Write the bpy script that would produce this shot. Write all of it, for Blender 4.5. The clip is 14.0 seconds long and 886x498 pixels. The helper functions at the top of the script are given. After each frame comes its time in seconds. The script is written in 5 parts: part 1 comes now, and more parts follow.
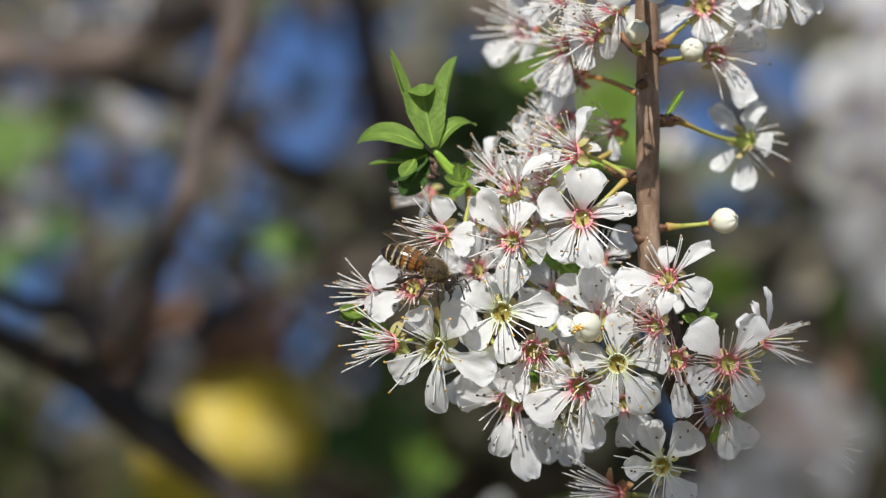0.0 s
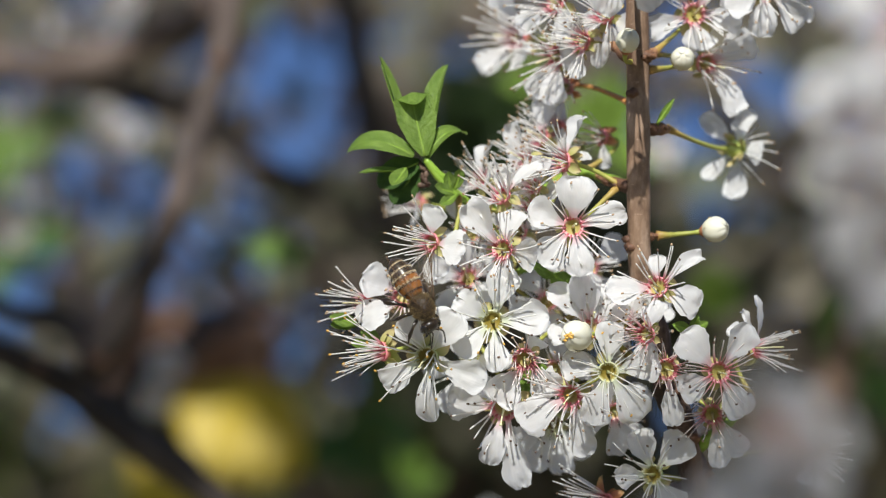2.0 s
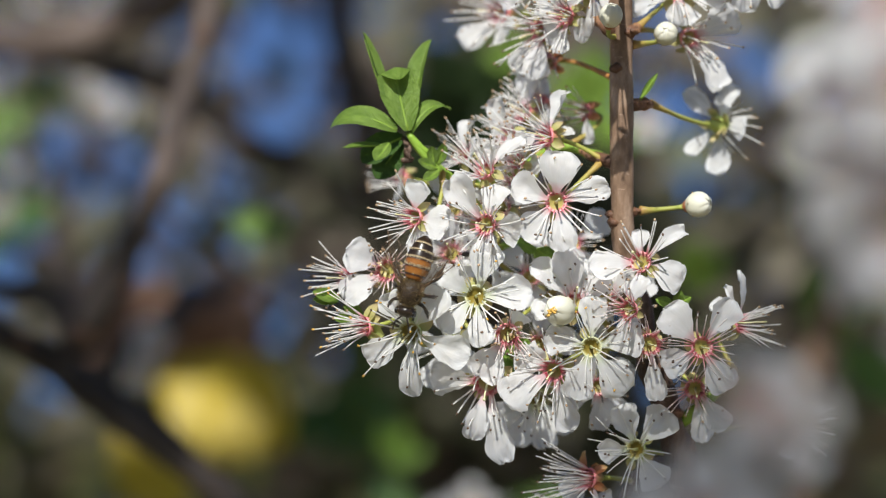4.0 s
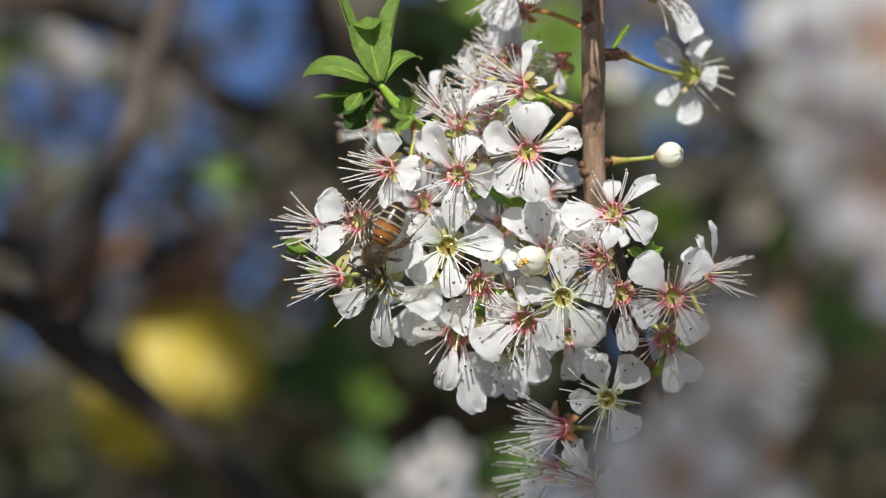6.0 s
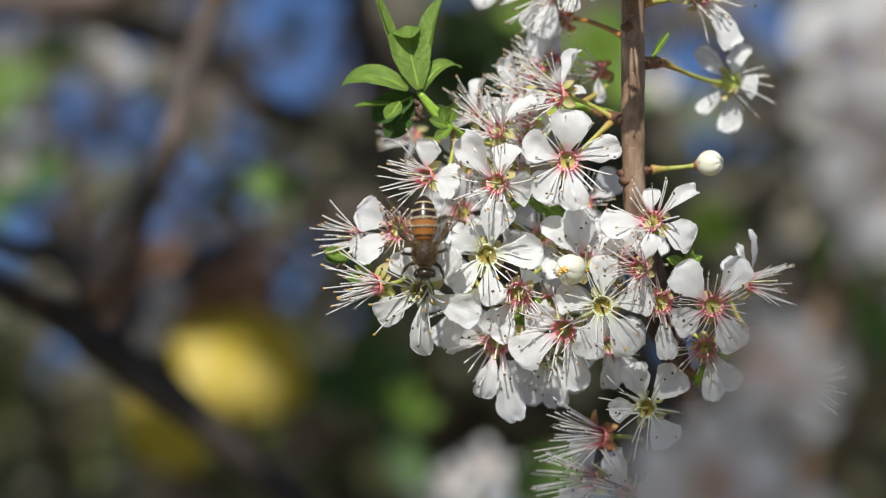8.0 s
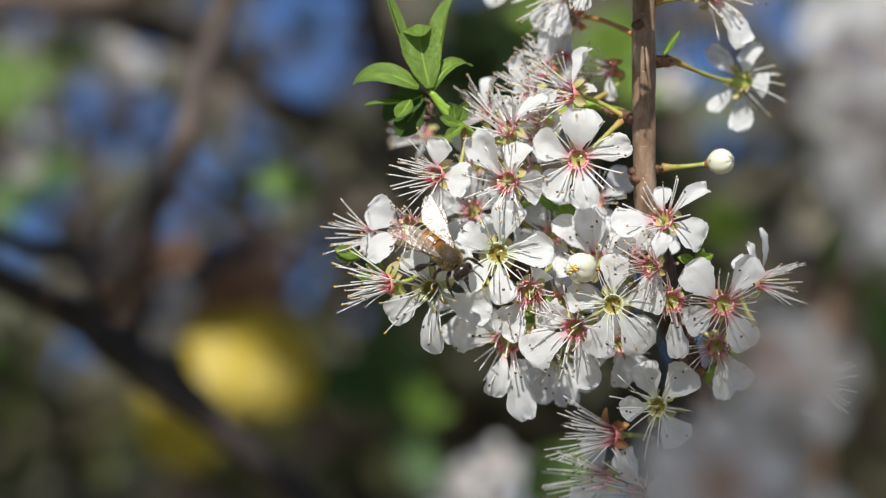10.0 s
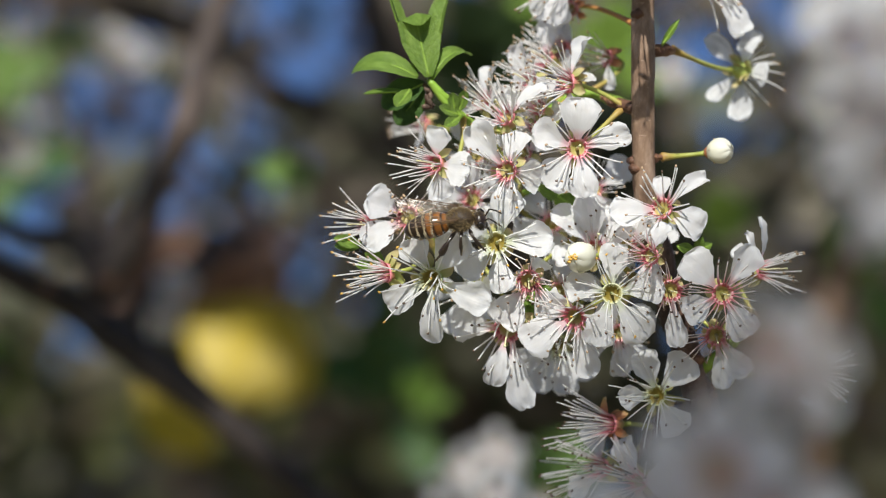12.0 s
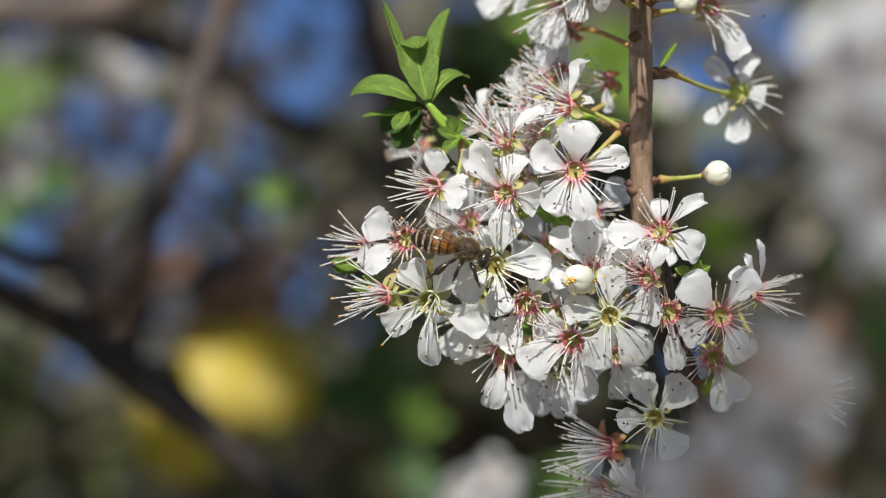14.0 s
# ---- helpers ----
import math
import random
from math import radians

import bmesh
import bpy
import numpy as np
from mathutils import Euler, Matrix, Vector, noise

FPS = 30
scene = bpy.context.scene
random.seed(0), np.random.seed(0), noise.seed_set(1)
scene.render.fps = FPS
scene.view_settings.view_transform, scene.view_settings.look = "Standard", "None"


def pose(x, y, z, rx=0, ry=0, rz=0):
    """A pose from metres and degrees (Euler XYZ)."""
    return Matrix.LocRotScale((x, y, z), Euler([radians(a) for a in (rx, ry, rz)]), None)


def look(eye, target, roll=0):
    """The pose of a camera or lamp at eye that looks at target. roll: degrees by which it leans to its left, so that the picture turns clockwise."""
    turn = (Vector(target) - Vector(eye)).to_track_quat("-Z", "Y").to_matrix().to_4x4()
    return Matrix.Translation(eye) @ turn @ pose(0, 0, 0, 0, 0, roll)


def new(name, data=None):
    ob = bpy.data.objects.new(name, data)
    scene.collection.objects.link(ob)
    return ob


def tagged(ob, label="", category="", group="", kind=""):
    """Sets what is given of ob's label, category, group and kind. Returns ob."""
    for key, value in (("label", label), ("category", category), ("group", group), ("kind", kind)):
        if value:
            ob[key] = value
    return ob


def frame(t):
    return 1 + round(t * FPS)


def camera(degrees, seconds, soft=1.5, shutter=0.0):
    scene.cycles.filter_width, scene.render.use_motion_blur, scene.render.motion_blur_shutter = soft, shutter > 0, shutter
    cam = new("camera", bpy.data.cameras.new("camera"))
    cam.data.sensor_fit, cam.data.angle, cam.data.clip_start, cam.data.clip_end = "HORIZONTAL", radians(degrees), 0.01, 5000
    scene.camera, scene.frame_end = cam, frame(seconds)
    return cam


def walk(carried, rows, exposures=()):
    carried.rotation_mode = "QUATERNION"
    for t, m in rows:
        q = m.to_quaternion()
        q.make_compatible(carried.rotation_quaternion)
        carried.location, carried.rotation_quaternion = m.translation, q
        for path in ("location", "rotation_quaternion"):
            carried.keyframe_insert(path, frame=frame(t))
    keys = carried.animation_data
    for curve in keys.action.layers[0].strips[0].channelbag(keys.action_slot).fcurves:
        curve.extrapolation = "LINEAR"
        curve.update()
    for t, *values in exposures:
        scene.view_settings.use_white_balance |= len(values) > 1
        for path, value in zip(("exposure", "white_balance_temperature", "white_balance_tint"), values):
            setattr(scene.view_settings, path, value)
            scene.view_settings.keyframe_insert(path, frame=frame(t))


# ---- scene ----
# The plan: millimetres from the middle of the blossom cluster; x right, y ahead, z up the twig.
# It leans with the camera, which looks up by 16 degrees from eye height.
PLAN = pose(0, 0, 1.70, 16) @ Matrix.Scale(0.001, 4)
RIGID = pose(0, 0, 1.70, 16)
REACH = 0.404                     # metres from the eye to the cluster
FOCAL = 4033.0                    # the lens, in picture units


def at(x, y, z):
    """A place of the plan in the world, in metres."""
    return PLAN @ Vector((x, y, z))


cam = camera(22.0, 14.0, soft=1.2)
cam.data.dof.use_dof = True
cam.data.dof.focus_distance = 0.397
cam.data.dof.aperture_fstop = 9.5


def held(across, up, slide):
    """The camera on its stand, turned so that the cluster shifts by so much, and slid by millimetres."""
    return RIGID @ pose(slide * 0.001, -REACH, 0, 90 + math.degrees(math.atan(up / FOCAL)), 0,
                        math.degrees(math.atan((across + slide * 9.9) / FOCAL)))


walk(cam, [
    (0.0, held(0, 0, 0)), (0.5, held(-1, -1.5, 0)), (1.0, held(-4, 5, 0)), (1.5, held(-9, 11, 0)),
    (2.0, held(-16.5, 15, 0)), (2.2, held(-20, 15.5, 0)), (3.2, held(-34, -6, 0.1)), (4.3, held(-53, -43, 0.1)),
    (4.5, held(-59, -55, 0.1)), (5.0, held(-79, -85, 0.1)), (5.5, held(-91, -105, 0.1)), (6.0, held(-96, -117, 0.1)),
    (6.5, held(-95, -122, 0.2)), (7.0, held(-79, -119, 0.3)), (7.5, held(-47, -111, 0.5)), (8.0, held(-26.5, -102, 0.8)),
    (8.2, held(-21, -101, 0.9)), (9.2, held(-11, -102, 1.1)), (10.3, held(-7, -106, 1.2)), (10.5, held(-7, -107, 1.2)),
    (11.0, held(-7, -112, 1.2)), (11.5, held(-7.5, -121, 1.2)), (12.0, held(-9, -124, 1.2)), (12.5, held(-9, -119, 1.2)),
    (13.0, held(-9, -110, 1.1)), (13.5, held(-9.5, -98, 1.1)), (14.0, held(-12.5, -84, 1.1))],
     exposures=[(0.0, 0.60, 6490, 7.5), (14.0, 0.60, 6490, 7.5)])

# ---- light ----
SUN_UP, SUN_ROUND = 30, 8         # degrees above the ground; to the camera's left, behind it
world = bpy.data.worlds.new("sky")
scene.world = world
world.use_nodes = True
sky = world.node_tree.nodes.new("ShaderNodeTexSky")
sky.sky_type, sky.sun_disc = "NISHITA", False
sky.sun_elevation, sky.sun_rotation = radians(SUN_UP), radians(180 + SUN_ROUND)
sky.air_density, sky.dust_density, sky.ozone_density = 1.0, 0.0, 10.0
background = world.node_tree.nodes["Background"]
background.inputs["Strength"].default_value = 0.055
sky_tint = world.node_tree.nodes.new("ShaderNodeMix")      # multiplies a slight red tint into the sky's colour
sky_tint.data_type, sky_tint.blend_type = "RGBA", "MULTIPLY"
sky_tint.inputs[0].default_value, sky_tint.inputs[7].default_value = 1.0, (1.32, 1.02, 1.0, 1)
world.node_tree.links.new(sky.outputs[0], sky_tint.inputs[6])
world.node_tree.links.new(sky_tint.outputs[2], background.inputs["Color"])
sun = new("sun", bpy.data.lights.new("sun", "SUN"))
sun.data.energy, sun.data.angle, sun.data.color = 4.2, radians(0.55), (1.0, 0.975, 0.925)
toward = Vector((-math.sin(radians(SUN_ROUND)) * math.cos(radians(SUN_UP)),
                 -math.cos(radians(SUN_ROUND)) * math.cos(radians(SUN_UP)), math.sin(radians(SUN_UP))))
sun.matrix_world = look(toward * 20, (0, 0, 0))


# ---- materials ----
def ramp(tree, fac, stops):
    r = tree.nodes.new("ShaderNodeValToRGB")
    e = r.color_ramp.elements
    while len(e) < len(stops):
        e.new(0.5)
    for el, (p, c) in zip(e, stops):
        el.position, el.color = p, (*c, 1)
    tree.links.new(fac, r.inputs[0])
    return r.outputs[0]


def grain(tree, scale, detail=4, stretch=(1, 1, 1), space="Object", rough=0.6):
    co = tree.nodes.new("ShaderNodeTexCoord")
    mp = tree.nodes.new("ShaderNodeMapping")
    mp.inputs["Scale"].default_value = stretch
    nz = tree.nodes.new("ShaderNodeTexNoise")
    nz.inputs["Scale"].default_value, nz.inputs["Detail"].default_value = scale, detail
    nz.inputs["Roughness"].default_value = rough
    tree.links.new(co.outputs[space], mp.inputs[0])
    tree.links.new(mp.outputs[0], nz.inputs[0])
    return nz.outputs[0]


def along(tree):
    """How far along a piece: 0 at its base, 1 at its tip."""
    co = tree.nodes.new("ShaderNodeTexCoord")
    sp = tree.nodes.new("ShaderNodeSeparateXYZ")
    tree.links.new(co.outputs["UV"], sp.inputs[0])
    return sp.outputs[1]


def blend(tree, fac, a, b, mode="MIX"):
    m = tree.nodes.new("ShaderNodeMix")
    m.data_type, m.blend_type = "RGBA", mode
    for sock, val in ((m.inputs[0], fac), (m.inputs[6], a), (m.inputs[7], b)):
        if isinstance(val, bpy.types.NodeSocket):
            tree.links.new(val, sock)
        elif isinstance(val, tuple):
            sock.default_value = (*val, 1)
        else:
            sock.default_value = val
    return m.outputs[2]


def matter(name, rough=0.5, coat=0.0, spec=0.5):
    m = bpy.data.materials.new(name)
    m.use_nodes = True
    b = m.node_tree.nodes["Principled BSDF"]
    b.inputs["Roughness"].default_value = rough
    b.inputs["Coat Weight"].default_value = coat
    b.inputs["Specular IOR Level"].default_value = spec
    return m, m.node_tree, b


def bump(tree, b, height, strength, distance):
    n = tree.nodes.new("ShaderNodeBump")
    n.inputs["Strength"].default_value, n.inputs["Distance"].default_value = strength, distance
    tree.links.new(height, n.inputs["Height"])
    tree.links.new(n.outputs[0], b.inputs["Normal"])


def thin(tree, b, colour, share):
    """Lets light through a thin sheet."""
    t = tree.nodes.new("ShaderNodeBsdfTranslucent")
    mx = tree.nodes.new("ShaderNodeMixShader")
    mx.inputs[0].default_value = share
    out = tree.nodes["Material Output"]
    if isinstance(colour, tuple):
        t.inputs[0].default_value = (*colour, 1)
    else:
        tree.links.new(colour, t.inputs[0])
    tree.links.new(b.outputs[0], mx.inputs[1])
    tree.links.new(t.outputs[0], mx.inputs[2])
    tree.links.new(mx.outputs[0], out.inputs[0])


def petal_matter(name, white, base):
    m, t, b = matter(name, 0.5, 0.0, 0.35)
    veins = grain(t, 5.0, 4, (5, 0.7, 1), "UV")
    soft = grain(t, 2.2, 2, (1, 1, 1), "Object")
    c = ramp(t, along(t), [(0.0, base), (0.10, base), (0.28, white), (1.0, white)])
    c = blend(t, ramp(t, veins, [(0.38, (0, 0, 0)), (0.62, (0.3, 0.3, 0.3))]), c, (0.88, 0.89, 0.89), "MULTIPLY")
    c = blend(t, ramp(t, soft, [(0.45, (0, 0, 0)), (0.75, (0.6, 0.6, 0.6))]), c, (0.93, 0.90, 0.87), "MULTIPLY")
    t.links.new(c, b.inputs["Base Color"])
    bump(t, b, veins, 0.4, 0.0003)
    thin(t, b, c, 0.46)
    return m


def graded(name, stops, rough=0.5, scale=900.0, amount=0.35, relief=0.0, through_light=0.0, spec=0.4):
    """A tissue whose colour goes from base to tip, mottled."""
    m, t, b = matter(name, rough, 0.0, spec)
    c = ramp(t, along(t), stops)
    n = grain(t, scale, 4)
    c = blend(t, amount, c, blend(t, 1.0, c, ramp(t, n, [(0.3, (0.45, 0.45, 0.45)), (0.7, (1.0, 1.0, 1.0))]), "MULTIPLY"))
    t.links.new(c, b.inputs["Base Color"])
    if relief:
        bump(t, b, n, 0.6, relief)
    if through_light:
        thin(t, b, c, through_light)
    return m


def sheer(m, share):
    """Makes a material partly clear, as wet thin tissue is."""
    t = m.node_tree
    out = t.nodes["Material Output"]
    old = out.inputs[0].links[0].from_socket
    c, mx = t.nodes.new("ShaderNodeBsdfTransparent"), t.nodes.new("ShaderNodeMixShader")
    mx.inputs[0].default_value = share
    t.links.new(old, mx.inputs[1])
    t.links.new(c.outputs[0], mx.inputs[2])
    t.links.new(mx.outputs[0], out.inputs[0])


def bark_matter(name, dark, mid, pale, scale=260.0, relief=0.0006, crack=0.6):
    m, t, b = matter(name, 0.68, 0.0, 0.35)
    big = grain(t, scale * 0.35, 5, (1, 1, 0.45))
    fine = grain(t, scale * 3.0, 4, (1, 1, 0.3))
    lent = grain(t, scale * 1.6, 2, (0.35, 0.35, 1.6))
    c = ramp(t, big, [(0.34, dark), (0.5, mid), (0.68, pale)])
    c = blend(t, crack, c, ramp(t, fine, [(0.35, (0.35, 0.33, 0.32)), (0.65, (1, 1, 1))]), "MULTIPLY")
    c = blend(t, ramp(t, lent, [(0.66, (0, 0, 0)), (0.72, (0.7, 0.7, 0.7))]), c, pale)
    t.links.new(c, b.inputs["Base Color"])
    bump(t, b, blend(t, 0.5, fine, big), 0.7, relief)
    return m


PETAL = petal_matter("petal_white", (0.845, 0.845, 0.85), (0.76, 0.80, 0.62))
PETAL_PINK = petal_matter("petal_white_pink_base", (0.845, 0.84, 0.85), (0.84, 0.60, 0.63))
BUD_WHITE = graded("bud_cream", [(0.0, (0.62, 0.62, 0.30)), (0.25, (0.82, 0.80, 0.62)), (1.0, (0.86, 0.84, 0.74))], 0.5, 500, 0.3, 0.0, 0.25)
FILAMENT = graded("filament_white", [(0.0, (0.74, 0.76, 0.52)), (0.12, (0.88, 0.88, 0.80)), (0.25, (0.92, 0.91, 0.89)), (1.0, (0.92, 0.91, 0.88))], 0.45, 800, 0.08, 0.0, 0.45)
FILAMENT_PINK = graded("filament_pink", [(0.0, (0.74, 0.12, 0.20)), (0.12, (0.82, 0.40, 0.45)), (0.30, (0.92, 0.89, 0.88)), (1.0, (0.92, 0.91, 0.89))], 0.45, 800, 0.08, 0.0, 0.45)
FILAMENT_RED = graded("filament_red", [(0.0, (0.72, 0.15, 0.21)), (0.22, (0.83, 0.42, 0.45)), (0.48, (0.90, 0.80, 0.79)), (1.0, (0.91, 0.88, 0.86))], 0.45, 800, 0.08, 0.0, 0.45)
sheer(PETAL, 0.08)
sheer(PETAL_PINK, 0.08)
sheer(FILAMENT, 0.06)
sheer(FILAMENT_PINK, 0.06)
ANTHER_YELLOW = graded("anther_yellow", [(0.0, (0.70, 0.38, 0.06)), (1.0, (0.80, 0.50, 0.12))], 0.6, 3000, 0.5)
ANTHER_DARK = graded("anther_dark", [(0.0, (0.10, 0.06, 0.04)), (1.0, (0.18, 0.11, 0.07))], 0.6, 3000, 0.5)
ANTHER_TAN = graded("anther_tan", [(0.0, (0.40, 0.26, 0.15)), (1.0, (0.55, 0.40, 0.26))], 0.6, 3000, 0.5)
CUP_GREEN = graded("cup_green", [(0.0, (0.19, 0.14, 0.02)), (0.22, (0.25, 0.19, 0.035)), (0.33, (0.52, 0.48, 0.20)), (0.45, (0.70, 0.70, 0.50)), (0.62, (0.42, 0.48, 0.14)), (1.0, (0.30, 0.38, 0.08))], 0.45, 900, 0.3)
CUP_PINK = graded("cup_pink", [(0.0, (0.30, 0.28, 0.07)), (0.2, (0.40, 0.32, 0.11)), (0.34, (0.80, 0.44, 0.45)), (0.58, (0.74, 0.22, 0.26)), (0.72, (0.50, 0.28, 0.12)), (1.0, (0.34, 0.36, 0.08))], 0.45, 900, 0.3)
SEPAL = graded("sepal", [(0.0, (0.38, 0.40, 0.11)), (0.5, (0.52, 0.48, 0.20)), (1.0, (0.62, 0.48, 0.26))], 0.5, 700, 0.4, 0.0, 0.3)
SEPAL_RED = graded("sepal_red", [(0.0, (0.34, 0.10, 0.05)), (0.6, (0.50, 0.22, 0.10)), (1.0, (0.62, 0.44, 0.18))], 0.5, 700, 0.4, 0.0, 0.3)
CUP_LEAF = graded("sepal_green", [(0.0, (0.34, 0.42, 0.10)), (0.6, (0.46, 0.52, 0.16)), (1.0, (0.52, 0.52, 0.2))], 0.5, 700, 0.4, 0.0, 0.3)
STALK = graded("stalk_green", [(0.0, (0.34, 0.38, 0.08)), (0.7, (0.36, 0.36, 0.08)), (1.0, (0.40, 0.24, 0.07))], 0.5, 500, 0.4, 0.0001)
STALK_ORANGE = graded("stalk_orange", [(0.0, (0.58, 0.30, 0.10)), (1.0, (0.45, 0.20, 0.06))], 0.5, 500, 0.4, 0.0001)
PISTIL = graded("pistil", [(0.0, (0.45, 0.50, 0.16)), (0.5, (0.74, 0.74, 0.48)), (1.0, (0.78, 0.68, 0.36))], 0.5, 900, 0.2)
SHOOT = graded("shoot_green", [(0.0, (0.20, 0.30, 0.04)), (1.0, (0.26, 0.42, 0.05))], 0.45, 400, 0.3, 0.0001)
SCALE = graded("bud_scale", [(0.0, (0.06, 0.03, 0.02)), (0.55, (0.16, 0.075, 0.042)), (1.0, (0.38, 0.20, 0.10))], 0.6, 1500, 0.7, 0.0003)
BARK = bark_matter("bark_brown", (0.13, 0.078, 0.05), (0.235, 0.15, 0.098), (0.38, 0.27, 0.20), 900, 0.0004, 0.3)
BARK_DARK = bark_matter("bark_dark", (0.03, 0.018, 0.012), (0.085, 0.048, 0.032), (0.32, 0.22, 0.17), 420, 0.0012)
# bark with the shade worked into its colour, for branches and stems behind
BARK_FAR_SHADED = bark_matter("bark_far_shaded", (0.022, 0.016, 0.013), (0.042, 0.031, 0.026), (0.08, 0.062, 0.053), 60, 0.002)
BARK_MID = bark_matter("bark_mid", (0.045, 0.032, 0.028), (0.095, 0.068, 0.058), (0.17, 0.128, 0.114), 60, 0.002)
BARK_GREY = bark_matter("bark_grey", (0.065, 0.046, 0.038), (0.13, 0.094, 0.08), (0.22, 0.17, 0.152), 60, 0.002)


def leaf_matter(name, deep, light, share=0.35):
    m, t, b = matter(name, 0.42, 0.0, 0.45)
    co = t.nodes.new("ShaderNodeTexCoord")
    wv = t.nodes.new("ShaderNodeTexWave")
    wv.wave_type, wv.bands_direction = "BANDS", "X"
    wv.inputs["Scale"].default_value, wv.inputs["Distortion"].default_value = 3.0, 0.8
    sp, ce, ab, cb = (t.nodes.new("ShaderNode" + n) for n in ("SeparateXYZ", "Math", "Math", "CombineXYZ"))
    ce.operation, ab.operation = "SUBTRACT", "ABSOLUTE"
    ce.inputs[1].default_value = 0.5
    slant = t.nodes.new("ShaderNodeMath")
    slant.operation = "MULTIPLY_ADD"
    slant.inputs[1].default_value = -0.35
    for x, y in ((co.outputs["UV"], sp.inputs[0]), (sp.outputs[0], ce.inputs[0]), (ce.outputs[0], ab.inputs[0]), (ab.outputs[0], slant.inputs[0]),
                 (sp.outputs[1], slant.inputs[2]), (slant.outputs[0], cb.inputs[0]), (cb.outputs[0], wv.inputs[0])):
        t.links.new(x, y)
    cells = grain(t, 24.0, 4, (1, 1, 1), "UV")
    soft = grain(t, 3.0, 2, (1, 1, 1), "UV")
    c = ramp(t, soft, [(0.3, deep), (0.7, light)])
    c = blend(t, 0.06, c, ramp(t, wv.outputs[1], [(0.1, (0.75, 0.8, 0.65)), (0.5, (1, 1, 1))]), "MULTIPLY")
    c = blend(t, 0.5, c, ramp(t, cells, [(0.35, (0.6, 0.62, 0.55)), (0.65, (1, 1, 1))]), "MULTIPLY")
    t.links.new(c, b.inputs["Base Color"])
    bump(t, b, blend(t, 0.85, wv.outputs[1], cells), 0.7, 0.0006)
    thin(t, b, c, share)
    return m


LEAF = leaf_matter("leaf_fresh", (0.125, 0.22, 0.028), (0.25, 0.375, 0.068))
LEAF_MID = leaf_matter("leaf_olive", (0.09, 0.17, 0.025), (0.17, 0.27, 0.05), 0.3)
# darker leaf green, also standing in for shade low on the shoot
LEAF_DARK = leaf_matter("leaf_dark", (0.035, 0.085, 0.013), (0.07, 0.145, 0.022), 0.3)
LEAF_YELLOW = leaf_matter("leaf_yellow", (0.55, 0.39, 0.012), (0.62, 0.45, 0.018), 0.4)


# ---- shapes ----
def mesh_of(name, verts, faces, uvs, mat, smooth=True):
    """A mesh from points and faces worked out in code; uvs: one pair a point."""
    me = bpy.data.meshes.new(name)
    me.from_pydata([tuple(v) for v in verts], [], [tuple(f) for f in faces])
    idx = np.empty(len(me.loops), dtype=np.int32)
    me.loops.foreach_get("vertex_index", idx)
    layer = me.uv_layers.new(name="uv")
    layer.data.foreach_set("uv", np.asarray(uvs, dtype=np.float32)[idx].ravel())
    if smooth:
        me.polygons.foreach_set("use_smooth", [True] * len(me.polygons))
    if mat:
        me.materials.append(mat)
    me.update()
    return me


def part(name, me, parent, m=None, label=""):
    """One mesh as one object, a part of its thing."""
    ob = new(name, me)
    ob.parent = parent
    if m is not None:
        ob.matrix_basis = m
    return tagged(ob, label)


def joined(shapes):
    """Several (verts, faces, uvs) as one."""
    vs, fs, us, n = [], [], [], 0
    for v, f, u in shapes:
        vs += list(v)
        us += list(u)
        fs += [tuple(i + n for i in face) for face in f]
        n += len(v)
    return vs, fs, us


def smooth_line(points, steps):
    """A Catmull-Rom line through a few points."""
    p = [Vector(q) for q in points]
    p = [p[0] * 2 - p[1]] + p + [p[-1] * 2 - p[-2]]
    out = []
    for i in range(1, len(p) - 2):
        a, b, c, d = p[i - 1:i + 3]
        for k in range(steps):
            s = k / steps
            out.append(0.5 * (2 * b + (c - a) * s + (2 * a - 5 * b + 4 * c - d) * s * s + (3 * b - a - 3 * c + d) * s ** 3))
    return out + [p[-2]]


def tube(points, radii, sides=6, rough=0.0, seed=0, cap=True):
    """A round piece swept along points."""
    pts = [Vector(p) for p in points]
    n = len(pts)
    verts, uvs, faces = [], [], []
    side = None
    for i, p in enumerate(pts):
        d = (pts[min(i + 1, n - 1)] - pts[max(i - 1, 0)]).normalized()
        if side is None:
            side = d.orthogonal().normalized()
        side = (side - d * side.dot(d)).normalized()
        other = d.cross(side)
        r = radii[i] if hasattr(radii, "__len__") else radii
        for k in range(sides):
            a = 2 * math.pi * k / sides
            w = side * math.cos(a) + other * math.sin(a)
            q = 1.0
            if rough:
                q += rough * noise.noise((p + w * r) * (0.35 / max(r, 1e-6)) + Vector((seed, 0, 0)))
            verts.append(p + w * r * q)
            uvs.append((k / sides, i / (n - 1)))
    for i in range(n - 1):
        for k in range(sides):
            j = (k + 1) % sides
            faces.append((i * sides + k, i * sides + j, (i + 1) * sides + j, (i + 1) * sides + k))
    if cap:
        faces.append(tuple(range(sides - 1, -1, -1)))
        faces.append(tuple((n - 1) * sides + k for k in range(sides)))
    return verts, faces, uvs


